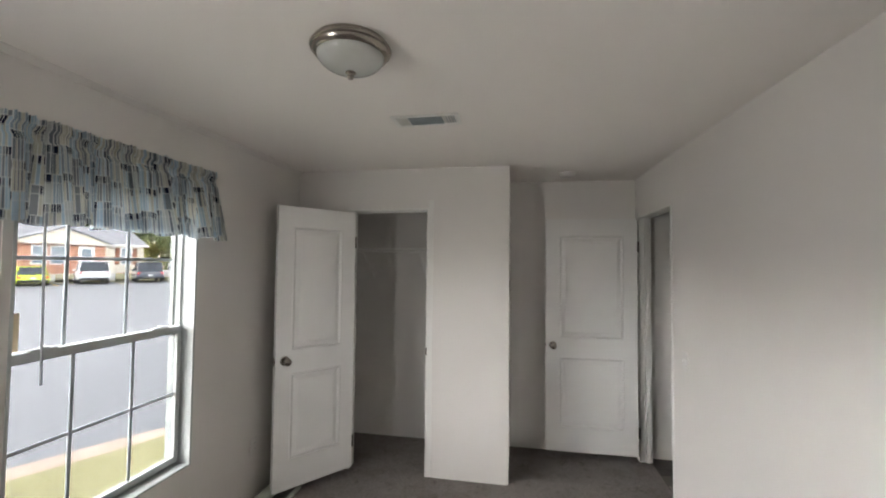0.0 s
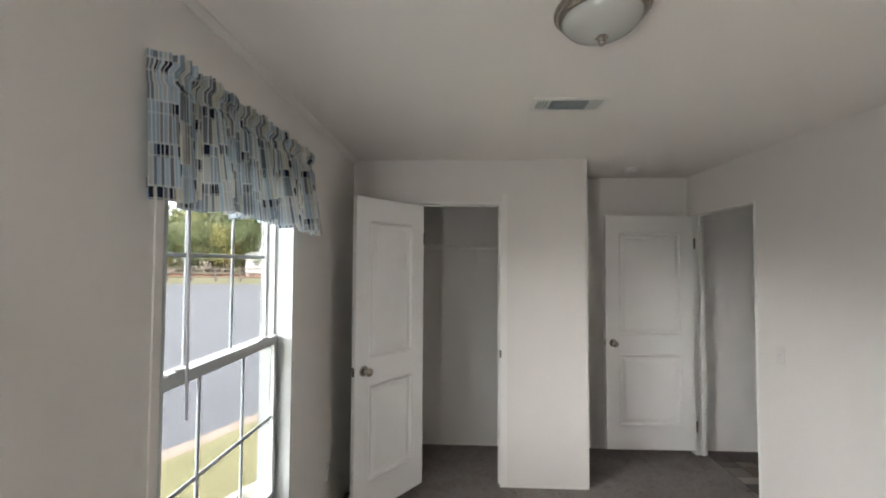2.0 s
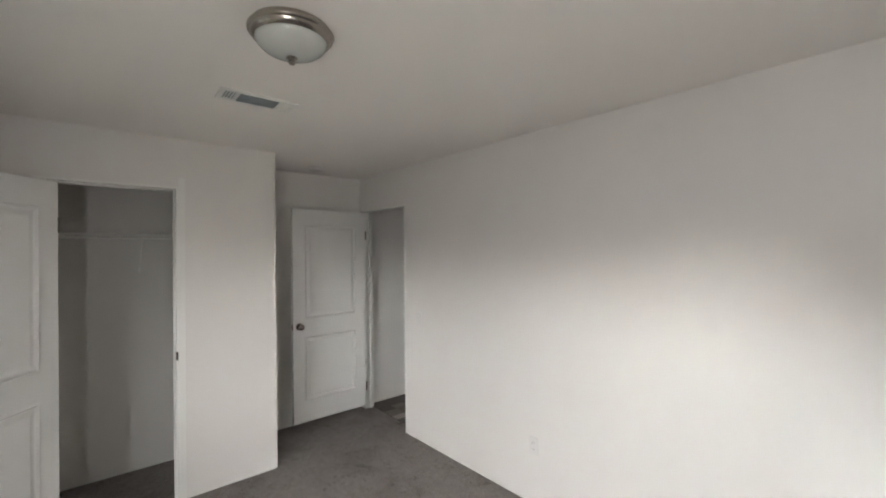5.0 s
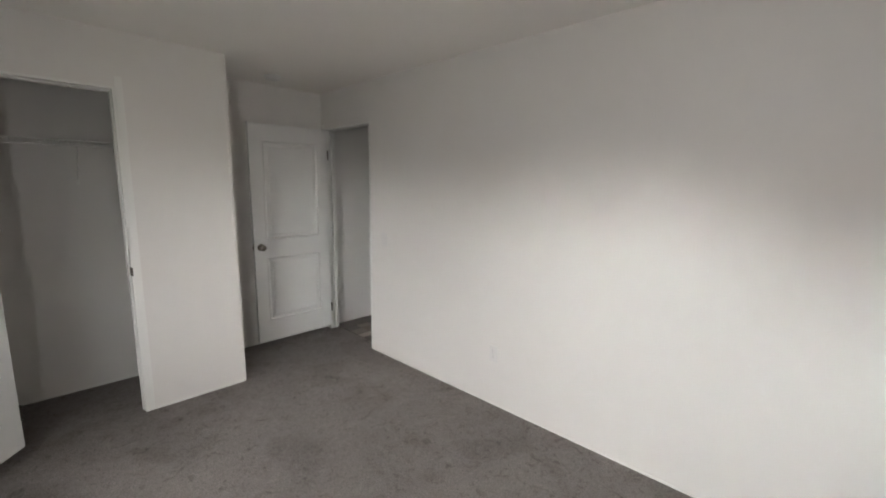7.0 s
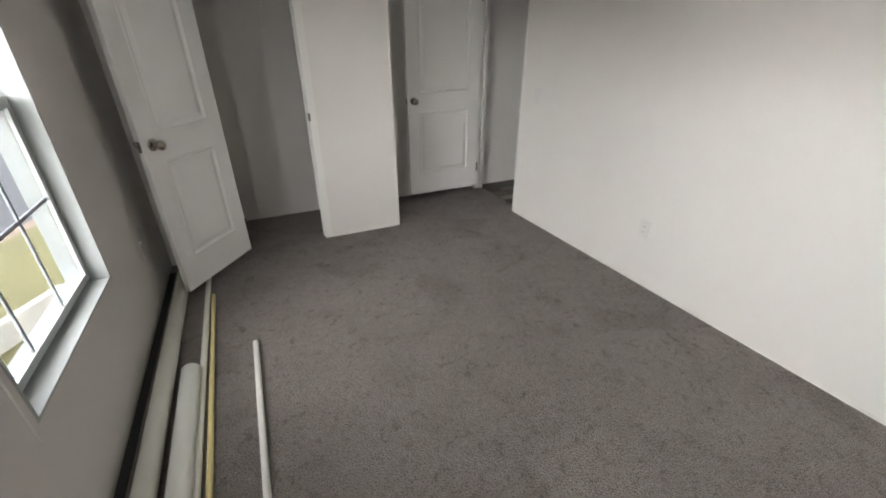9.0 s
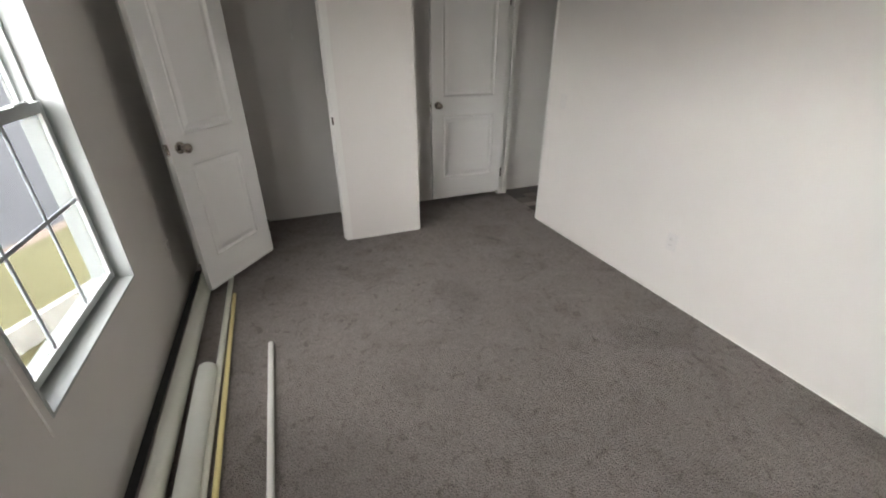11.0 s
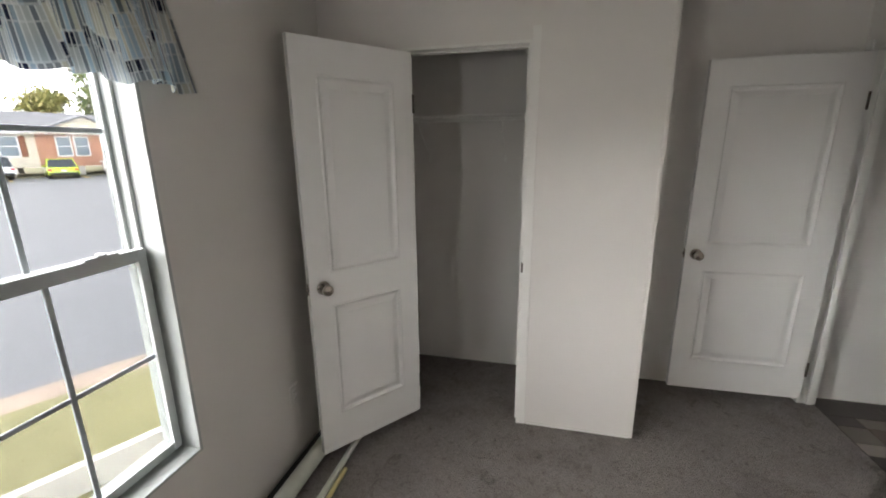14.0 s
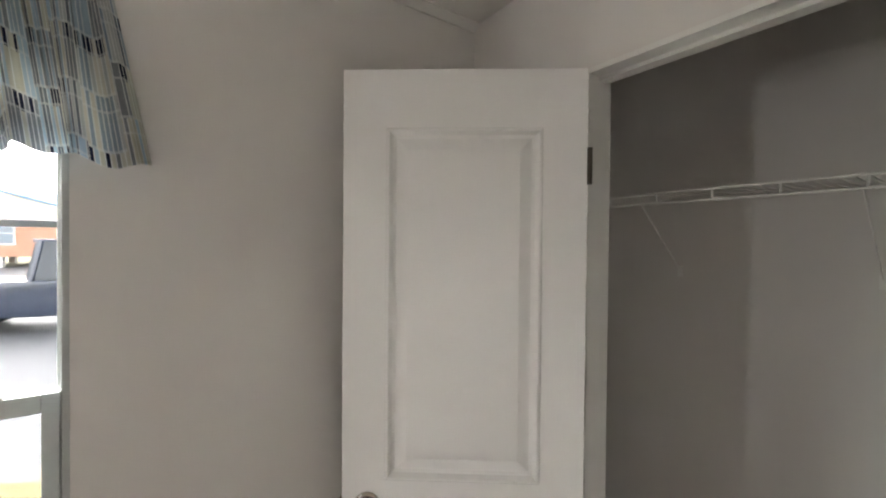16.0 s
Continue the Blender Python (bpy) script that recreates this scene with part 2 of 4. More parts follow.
def lathe(bm, profile, seg=40, m=Matrix()):
    rings = []
    for r, z in profile:
        if r < 1e-5:
            rings.append([bm.verts.new(m @ Vector((0, 0, z)))])
        else:
            rings.append([bm.verts.new(m @ Vector((r * math.cos(2 * math.pi * i / seg), r * math.sin(2 * math.pi * i / seg), z))) for i in range(seg)])
    for p, q in zip(rings, rings[1:]):
        for i in range(seg):
            j = (i + 1) % seg
            f = [p[i % len(p)], p[j % len(p)], q[j % len(q)], q[i % len(q)]]
            f = list(dict.fromkeys(f))
            if len(f) > 2:
                bm.faces.new(f)


def mesh_object(name, bm, mat, smooth=False):
    bmesh.ops.recalc_face_normals(bm, faces=bm.faces)
    me = bpy.data.meshes.new(name)
    bm.to_mesh(me)
    bm.free()
    me.materials.append(mat)
    if smooth:
        for p in me.polygons:
            p.use_smooth = True
        me.set_sharp_from_angle(angle=radians(35))
    return new(name, me)


def part(name, bm, mat, parent, label="", smooth=False):
    ob = mesh_object(name, bm, mat, smooth)
    ob.parent = parent
    return tagged(ob, label)


def boxes(name, mat, parent, *spans, bevel=0.0, label="", m=None):
    bm = bmesh.new()
    for lo, hi in spans:
        box(bm, lo, hi, bevel, m)
    return part(name, bm, mat, parent, label)


def structure(name, mat, label, category, *spans, bevel=0.0):
    bm = bmesh.new()
    for lo, hi in spans:
        box(bm, lo, hi, bevel)
    return tagged(mesh_object(name, bm, mat), label, category, kind="structure")


def thing(name, m, label, category, group=""):
    e = new(name)
    e.empty_display_size = 0.1
    e.matrix_world = m
    return tagged(e, label, category, group)


# ---- the room's shell ----
XL, XR, XR2 = -1.675, 1.184, 1.276       # window wall, right wall and its hall face
YF, YB, YK, ZC = 3.25, 3.93, -1.6, 2.43  # closet front, back walls, wall behind the start, ceiling
WY0, WY1, WZ0, WZ1 = 1.272, 2.146, 0.508, 2.02   # window opening
V0, V1, VZ0, VZ = -0.86, -0.24, 1.05, 1.80             # unseen second opening beside the start, added for fill light
CX0, CX1, CZ = -1.186, -0.56, 2.093         # closet opening
CE = 0.085                                # closet's outer corner
SKEW = 0.026                              # the right wall runs a little out of square
DY0, DY1 = 3.08, 3.86                     # doorway in the right wall

structure("floor", CARPET, "grey-brown cut-pile carpet with trodden patches", "floor", ((XL, YK, -0.06), (XR2, YB, 0.0)), ((XR2, YK, -0.06), (XR2 + 0.1, 2.74, 0.0)))
structure("wall_west", WALL, "greige vinyl wall around the window", "wall",
          ((XL - 0.15, YK - 0.1, -0.2), (XL, V0, 2.6)), ((XL - 0.15, V1, -0.2), (XL, WY0, 2.6)), ((XL - 0.15, V0, -0.2), (XL, V1, VZ0)), ((XL - 0.15, V0, VZ), (XL, V1, 2.6)), ((XL - 0.15, WY1, -0.2), (XL, YB + 0.1, 2.6)),
          ((XL - 0.15, WY0, -0.2), (XL, WY1, WZ0)), ((XL - 0.15, WY0, WZ1), (XL, WY1, 2.6)))
structure("wall_east", WALL, "plain greige vinyl wall beside the doorway", "wall",
          ((XR, YK - 0.1, -0.06), (XR2, DY0, 2.6)), ((XR, DY0, 2.09), (XR2, DY1, 2.6)), ((XR, DY1, -0.06), (XR2, YB, 2.6)))
for v in bpy.data.objects["wall_east"].data.vertices:
    v.co.x += max(0.0, DY0 - v.co.y) * SKEW
structure("wall_north", WALL, "plain wall behind closet and open door", "wall", ((XL, YB, -0.06), (3.4, YB + 0.1, 2.6)))
structure("wall_south", WALL, "plain wall closing the room", "wall", ((XL, YK - 0.1, -0.06), (XR + 0.2, YK, 2.6)))
structure("wall_closet_west", WALL, "pale closet wall beside the hinges", "wall", ((XL, YF, 0.0), (CX0 - 0.02, YF + 0.09, ZC)))
structure("wall_closet_east", WALL, "pale closet front wall by the corner", "wall", ((CX1 + 0.014, YF, 0.0), (CE, YF + 0.09, ZC)))
structure("wall_closet_head", WALL, "pale wall over the closet doorway", "wall", ((CX0 - 0.02, YF, CZ + 0.014), (CX1 + 0.014, YF + 0.09, ZC)))
structure("wall_closet_side", WALL, "pale closet side wall", "wall", ((CE - 0.09, YF + 0.09, 0.0), (CE, YB, ZC)))
structure("ceiling", CEIL, "off-white textured ceiling", "ceiling", ((XL, YK, ZC), (XR2, YB, ZC + 0.1)), ((XR2, YK, ZC), (XR2 + 0.1, 2.85, ZC + 0.1)), ((XR2, 2.85, ZC), (3.4, YB, ZC + 0.1)))
structure("wall_hall_south", WALL, "plain hall wall", "wall", ((XR2, 2.75, -0.06), (3.4, 2.85, 2.6)))
structure("wall_hall_east", WALL, "plain hall end wall", "wall", ((3.3, 2.85, -0.06), (3.4, YB, 2.6)))
structure("trim_corner", WALL, "slim pale corner strip of the closet", "trim", ((CE - 0.016, YF - 0.003, 0.004), (CE + 0.003, YF, ZC - 0.002)), ((CE, YF, 0.004), (CE + 0.003, YF + 0.016, ZC - 0.002)))
structure("baseboard_east", TRIM, "thin white edge strip at the carpet", "baseboard", ((XR - 0.004, YK, 0.0), (XR, DY0 - 0.012, 0.012)))
for v in bpy.data.objects["baseboard_east"].data.vertices:
    v.co.x += max(0.0, DY0 - v.co.y) * SKEW
structure("baseboard_closet", TRIM, "thin white edge strip at the carpet", "baseboard", ((CX1 + 0.06, YF - 0.004, 0.0), (CE - 0.016, YF, 0.014)))
structure("baseboard_back", TRIM, "thin white edge strip at the carpet", "baseboard", ((CE + 0.003, YB - 0.004, 0.0), (XR, YB, 0.014)), ((XL, YB - 0.004, 0.0), (CE - 0.09, YB, 0.014)))
structure("trim_window_batten", WALL, "narrow wall batten beside the window", "trim", ((XL, WY0 - 0.036, 0.47), (XL + 0.005, WY0 - 0.022, 1.95)))

# frame of the unseen opening, added with the fill lamp
w2 = thing("window_2", pose(0, 0, 0), "unseen added window frame for fill light", "window")
tagged(w2, kind="structure")
boxes("window_frame", VINYL, w2, ((XL - 0.15, V0, VZ0), (XL - 0.09, V0 + 0.03, VZ)), ((XL - 0.15, V1 - 0.03, VZ0), (XL - 0.09, V1, VZ)),
      ((XL - 0.15, V0 + 0.03, VZ0), (XL - 0.09, V1 - 0.03, VZ0 + 0.03)), ((XL - 0.15, V0 + 0.03, VZ - 0.03), (XL - 0.09, V1 - 0.03, VZ)))
bm = bmesh.new()
ends = [[bm.verts.new((XL + a, y, ZC - c)) for a, c in ((0.0, 0.0), (0.0, 0.026), (0.005, 0.026), (0.026, 0.005), (0.026, 0.0))] for y in (YK, YF)]
bm.faces.new(ends[0])
bm.faces.new(ends[1])
for i in range(5):
    bm.faces.new((ends[0][i], ends[0][(i + 1) % 5], ends[1][(i + 1) % 5], ends[1][i]))
tagged(mesh_object("trim_crown", bm, WALL), "narrow pale crown strip above the window", "trim", kind="structure")

# closet door frame
cf = thing("door_frame_closet", pose(0, 0, 0), "white flat-cased closet door frame", "door frame")
tagged(cf, kind="structure")
boxes("jamb", TRIM, cf, ((CX0 - 0.02, YF - 0.006, 0.001), (CX0, YF + 0.096, CZ + 0.014)))
jr = boxes("jamb", TRIM, cf, ((CX1, YF - 0.006, 0.001), (CX1 + 0.014, YF + 0.096, CZ + 0.014)))
boxes("head", TRIM, cf, ((CX0, YF - 0.006, CZ), (CX1, YF + 0.096, CZ + 0.014)))
boxes("casing", TRIM, cf, ((CX1 + 0.014, YF - 0.006, 0.001), (CX1 + 0.052, YF, CZ + 0.075)), bevel=0.002)
boxes("casing", TRIM, cf, ((CX0 - 0.058, YF - 0.006, 0.001), (CX0 - 0.02, YF, CZ + 0.014)), bevel=0.002)
boxes("stop", TRIM, cf, ((CX1 - 0.01, YF + 0.04, 0.001), (CX1, YF + 0.075, CZ)), ((CX0, YF + 0.04, CZ - 0.01), (CX1 - 0.01, YF + 0.075, CZ)))
boxes("strike_plate", DARKMETAL, cf, ((CX1 - 0.002, YF - 0.008, 0.945), (CX1, YF + 0.034, 1.0)), ((CX1, YF - 0.008, 0.945), (CX1 + 0.008, YF - 0.006, 1.0)), label="small nickel strike plate")

# room door frame
ef = thing("door_frame_hall", pose(0, 0, 0), "white flat-cased room door frame", "door frame")
tagged(ef, kind="structure")
boxes("jamb", TRIM, ef, ((XR - 0.006, DY0, 0.001), (XR2 + 0.006, DY0 + 0.014, 2.09)))
boxes("jamb", TRIM, ef, ((XR - 0.006, DY1 - 0.02, 0.001), (XR2 + 0.006, DY1, 2.09)))
boxes("head", TRIM, ef, ((XR - 0.006, DY0 + 0.014, 2.076), (XR2 + 0.006, DY1 - 0.02, 2.09)))
boxes("casing", TRIM, ef, ((XR - 0.008, DY1, 0.001), (XR, DY1 + 0.045, 2.135)), bevel=0.002)
boxes("stop", TRIM, ef, ((XR + 0.045, DY1 - 0.032, 0.001), (XR + 0.075, DY1 - 0.02, 2.076)))


# ---- doors ----
def panel_face(bm, x0, x1, z0, z1, y, out):
    """A moulded panel set in one face: slope down, flat groove, slope up to a raised field. out: +1 or -1 along y."""
    rings = [(0, 0), (0.003, 0.003), (0.009, 0.0034), (0.018, -0.007), (0.026, -0.009), (0.033, -0.0075), (0.056, -0.001)]
    loops = []
    for inset, dep in rings:
        loops.append([bm.verts.new((x, y + out * dep, z)) for x, z in ((x0 + inset, z0 + inset), (x1 - inset, z0 + inset), (x1 - inset, z1 - inset), (x0 + inset, z1 - inset))])
    for p, q in zip(loops, loops[1:]):
        for i in range(4):
            bm.faces.new((p[i], p[(i + 1) % 4], q[(i + 1) % 4], q[i]))
    bm.faces.new(loops[-1])
    return loops[0]


def door_leaf(name, m, width, z0, z1, label, knob_x, hinge_side):
    """A two-panel moulded door: local x from the hinge edge to the free edge, y across its thickness, z up."""
    d = thing(name, m, label, "door")
    tagged(d, kind="structure")
    th = 0.035
    bm = bmesh.new()
    side = 0.108
    pan = [(z0 + 0.20, z0 + 0.805), (z0 + 0.965, z1 - 0.145)]
    for y, out in ((0.0, -1), (th, 1)):
        for a, c in pan:
            panel_face(bm, side, width - side, a, c, y, out)
        for lo, hi in (((0, z0), (side, z1)), ((width - side, z0), (width, z1)), ((side, z0), (width - side, pan[0][0])),
                       ((side, pan[0][1]), (width - side, pan[1][0])), ((side, pan[1][1]), (width - side, z1))):
            bm.faces.new([bm.verts.new(c) for c in ((lo[0], y, lo[1]), (hi[0], y, lo[1]), (hi[0], y, hi[1]), (lo[0], y, hi[1]))])
    for pts in (((0, z0), (width, z0)), ((width, z0), (width, z1)), ((width, z1), (0, z1)), ((0, z1), (0, z0))):
        (xa, za), (xb, zb) = pts
        bm.faces.new([bm.verts.new(c) for c in ((xa, 0, za), (xb, 0, zb), (xb, th, zb), (xa, th, za))])
    bmesh.ops.remove_doubles(bm, verts=bm.verts, dist=0.0004)
    leaf = part("door_leaf", bm, DOOR, d)
    for out, y in ((-1, 0.0), (1, th)):
        bm = bmesh.new()
        q = Matrix.Translation((knob_x, y, 0.967)) @ Matrix.Rotation(radians(90 if out < 0 else -90), 4, 'X')
        lathe(bm, [(0, 0), (0.033, 0), (0.033, 0.004), (0.028, 0.009), (0.014, 0.011), (0.0115, 0.03), (0.017, 0.036), (0.0255, 0.045), (0.0275, 0.054),
                   (0.025, 0.062), (0.018, 0.067), (0, 0.068)], 28, q)
        part("door_knob", bm, NICKEL, leaf, "brushed nickel door knob", True)
    bm = bmesh.new()
    box(bm, (width, 0.006, 0.938), (width + 0.002, th - 0.006, 0.996), 0.0)
    tube(bm, (width, th / 2, 0.967), (width + 0.009, th / 2, 0.967), 0.008, 12)
    part("latch", bm, NICKEL, leaf, "nickel latch plate")
    for zc in (z0 + 0.2, z1 - 0.24, (z0 + z1) / 2 + 0.05)[:2]:
        bm = bmesh.new()
        tube(bm, (-0.006, hinge_side, zc - 0.045), (-0.006, hinge_side, zc + 0.045), 0.0065, 10)
        box(bm, (-0.004, min(hinge_side, th / 2), zc - 0.044), (-0.001, max(hinge_side, th / 2), zc + 0.044))
        part("hinge", bm, DARKMETAL, d, "dark metal hinge")
    return d


# closet door: hinge edge at the opening's left jamb, swung into the room
HX, HY, TX, TY = -1.130, 3.160, -1.502, 2.680
ang = math.degrees(math.atan2(TY - HY, TX - HX))
door_leaf("door_1", pose(HX - 0.035 * 0.79, HY + 0.035 * 0.613, 0, 0, 0, ang), math.hypot(TX - HX, TY - HY), 0.065, 2.066, "white two-panel closet door standing half open", 0.541, 0.035)
# room door, swung open along the back wall
door_leaf("door_2", pose(1.154, 3.815, 0, 0, 0, 181.0), 0.755, 0.065, 2.066, "white two-panel room door open against the wall", 0.697, 0.035)

# ---- window ----
win = thing("window_1", pose(0, 0, 0), "white vinyl single-hung window with grilles", "window")
tagged(win, kind="structure")
xo, xi = XL - 0.15, XL
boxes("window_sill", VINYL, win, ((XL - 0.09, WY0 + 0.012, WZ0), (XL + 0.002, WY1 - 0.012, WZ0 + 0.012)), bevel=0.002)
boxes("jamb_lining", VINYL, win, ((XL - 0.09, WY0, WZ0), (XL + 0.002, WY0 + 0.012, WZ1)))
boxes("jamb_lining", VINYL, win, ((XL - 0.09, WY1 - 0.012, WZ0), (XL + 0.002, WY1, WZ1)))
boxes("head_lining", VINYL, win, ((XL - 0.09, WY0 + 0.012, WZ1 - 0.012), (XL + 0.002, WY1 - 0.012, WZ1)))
FY0, FY1, FZ0, FZ1 = WY0 + 0.012, WY1 - 0.012, WZ0 + 0.012, WZ1 - 0.012
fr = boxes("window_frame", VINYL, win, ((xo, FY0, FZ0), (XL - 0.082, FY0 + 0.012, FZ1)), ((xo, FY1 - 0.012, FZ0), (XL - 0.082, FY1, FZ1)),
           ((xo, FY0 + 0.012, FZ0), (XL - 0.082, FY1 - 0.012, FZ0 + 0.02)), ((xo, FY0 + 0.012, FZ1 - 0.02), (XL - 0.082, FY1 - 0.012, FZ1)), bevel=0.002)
RAIL = 1.275


def sash(name, x, z0, z1, parent, bottom, top, bar, w, uprights):
    y0, y1 = FY0 + 0.012, FY1 - 0.012
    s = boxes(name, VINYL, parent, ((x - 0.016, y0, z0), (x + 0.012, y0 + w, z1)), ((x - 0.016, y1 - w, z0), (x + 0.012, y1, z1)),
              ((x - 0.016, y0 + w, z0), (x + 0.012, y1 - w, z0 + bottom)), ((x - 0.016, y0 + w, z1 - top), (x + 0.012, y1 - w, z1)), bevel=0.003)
    g0, g1, h0, h1 = y0 + w, y1 - w, z0 + bottom, z1 - top
    p = boxes("pane", PANE, s, ((x - 0.004, g0, h0), (x - 0.002, g1, h1)))
    p.visible_shadow = False
    for yy in uprights:
        boxes("grille_bar", GRILLE, s, ((x - 0.001, yy - 0.0075, h0), (x + 0.005, yy + 0.0075, h1)), bevel=0.002)
    zz = bar
    boxes("grille_bar", GRILLE, s, ((x - 0.002, g0, zz - 0.0075), (x + 0.004, g1, zz + 0.0075)), bevel=0.002)
    return s


low = sash("lower_sash", XL - 0.074, FZ0 + 0.02, RAIL + 0.022, win, 0.03, 0.042, 0.918, 0.03, (1.552, 1.833))
sash("upper_sash", XL - 0.130, RAIL - 0.015, FZ1 - 0.02, win, 0.03, 0.03, 1.668, 0.012, (1.552, 1.835))
for yy in (FY0 + 0.15, FY1 - 0.15):
    bm = bmesh.new()
    box(bm, (XL - 0.080, yy - 0.05, RAIL + 0.022), (XL - 0.060, yy + 0.05, RAIL + 0.029), 0.002)
    tube(bm, (XL - 0.070, yy, RAIL + 0.026), (XL - 0.070, yy, RAIL + 0.036), 0.011, 12)
    box(bm, (XL - 0.076, yy - 0.004, RAIL + 0.031), (XL - 0.048, yy + 0.006, RAIL + 0.037), 0.002)
    part("sash_lock", bm, VINYL, low, "white sash lock")


lb = boxes("window_label", material("tan_label_paper", (0.55, 0.45, 0.30), 0.7, vary=0.12, scale=40), None, ((XL - 0.1255, 1.338, 1.296), (XL - 0.1245, 1.386, 1.448)))
tagged(lb, "small tan paper label stuck on the glass", "label")


# valance on its rod
def valance():
    t = thing("window_valance", pose(0, 0, 0), "gathered blue and grey patterned cloth valance", "valance")
    y0, y1, zt, zb = 1.165, 2.215, 2.185, 1.795
    nu, nv = 420, 26
    bm = bmesh.new()
    uvl = bm.loops.layers.uv.new("UVMap")
    rng = random.Random(4)
    ph = [rng.uniform(0, 6.28) for _ in range(8)]
    grid = []
    for j in range(nv + 1):
        v = j / nv
        line = []
        for i in range(nu + 1):
            u = i / nu
            end = min(1.0, min(u, 1 - u) / 0.03)
            swell = 0.35 + 0.65 * v
            a = u * 2 * math.pi
            f = math.sin(a * 11 + ph[0] + 1.2 * math.sin(a * 2 + ph[1])) * 0.55 + math.sin(a * 19 + ph[2] + 0.9 * v) * 0.3 + math.sin(a * 5 + ph[3]) * 0.45
            fine = math.sin(a * 47 + ph[4] + 2 * math.sin(a * 7)) * 0.5 + math.sin(a * 71 + ph[5]) * 0.4
            near = 0.066 + 0.042 * swell * f + (0.0095 if v < 0.25 else 0.0095 * max(0.3, 1 - 1.1 * (v - 0.2))) * fine
            if 0.085 < v < 0.2:
                near -= 0.012
            if v < 0.085:
                near += 0.003 + 0.004 * fine
            x = XL + 0.008 + near * (0.15 + 0.85 * end) + 0.025 * v
            spread = v * (0.062 * u - 0.022 * (1 - u)) + 0.012 * v * math.sin(a * 5 + ph[3])
            y = y0 + (y1 - y0) * u + spread + 0.006 * v * math.cos(a * 11 + ph[0])
            z = zt + (zb - zt) * v + 0.007 * v * math.sin(a * 5 + ph[6]) + 0.006 * v * v * math.sin(a * 11 + ph[0]) + 0.003 * (v < 0.05) * fine
            line.append(bm.verts.new((x, y, z)))
        grid.append(line)
    for j in range(nv):
        for i in range(nu):
            f = bm.faces.new((grid[j][i], grid[j][i + 1], grid[j + 1][i + 1], grid[j + 1][i]))
            for lp, (a, c) in zip(f.loops, ((i, j), (i + 1, j), (i + 1, j + 1), (i, j + 1))):
                lp[uvl].uv = (a / nu * 2.0, -c / nv * 0.37)
            f.smooth = True
    hem = bmesh.new()
    uvh = hem.loops.layers.uv.new("UVMap")
    back = [[hem.verts.new((p.co.x - 0.005, p.co.y, p.co.z + 0.001)) for p in line] for line in grid[nv - 4:]]
    for j in range(4):
        for i in range(nu):
            f = hem.faces.new((back[j][i], back[j][i + 1], back[j + 1][i + 1], back[j + 1][i]))
            for lp, (a, c) in zip(f.loops, ((i, j), (i + 1, j), (i + 1, j + 1), (i, j + 1))):
                lp[uvh].uv = (a / nu * 2.0 + 0.4, c / nv * 0.37)
            f.smooth = True
    me = bpy.data.meshes.new("hem")
    hem.to_mesh(me)
    hem.free()
    me.materials.append(CLOTH)
    new("hem", me).parent = t
    me = bpy.data.meshes.new("cloth")
    bm.to_mesh(me)
    bm.free()
    me.materials.append(CLOTH)
    c = new("cloth", me)
    c.parent = t
    bm = bmesh.new()
    tube(bm, (XL + 0.03, y0 + 0.045, zt - 0.05), (XL + 0.03, y1 - 0.045, zt - 0.05), 0.006, 10)
    for y in (y0 + 0.045, y1 - 0.045):
        tube(bm, (XL, y, zt - 0.05), (XL + 0.03, y, zt - 0.05), 0.006, 10)
    part("curtain_rod", bm, TRIM, t, "thin white curtain rod")


valance()

bl = thing("mini_blind", pose(XL - 0.03, 0, 0), "raised white mini blind with tilt wand", "window blind")
boxes("headrail", VINYL, bl, ((-0.02, FY0 + 0.004, 1.965), (0.02, FY1 - 0.004, FZ1)), bevel=0.002)
for k in range(14):
    boxes("slat", VINYL, bl, ((-0.018, FY0 + 0.008, 1.962 - 0.0062 * (k + 1)), (0.018, FY1 - 0.008, 1.9645 - 0.0062 * (k + 1))))
boxes("bottom_rail", VINYL, bl, ((-0.018, FY0 + 0.008, 1.860), (0.018, FY1 - 0.008, 1.872)), bevel=0.002)
bm = bmesh.new()
tube(bm, (0.034, 1.366, 1.965), (0.034, 1.38, 1.175), 0.0045, 8)
part("tilt_wand", bm, ROD, bl, "grey plastic tilt wand")


# ---- ceiling things ----
lm = thing("ceiling_light", pose(-0.434, 1.41, ZC), "flush dome ceiling light with nickel ring", "ceiling light")
bm = bmesh.new()
lathe(bm, [(0.090, 0), (0.128, -0.001), (0.130, -0.008), (0.138, -0.014), (0.141, -0.020), (0.139, -0.026), (0.133, -0.030), (0.131, -0.036), (0.124, -0.044), (0.117, -0.047), (0.115, -0.036)], 56)
part("ring", bm, NICKEL, lm, "stepped brushed nickel ring", True)
bm = bmesh.new()
lathe(bm, [(0.117, -0.036)] + [(0.117 * math.cos(a), -0.042 - 0.058 * math.sin(a)) for a in [k * math.pi / 24 for k in range(12)]] + [(0, -0.100)], 56)
part("shade", bm, FROST, lm, "frosted white glass dome", True)
bm = bmesh.new()
lathe(bm, [(0, -0.099), (0.017, -0.100), (0.019, -0.104), (0.012, -0.109), (0.010, -0.113), (0.0125, -0.118), (0.009, -0.124), (0, -0.126)], 24)
part("finial", bm, NICKEL, lm, "nickel finial", True)

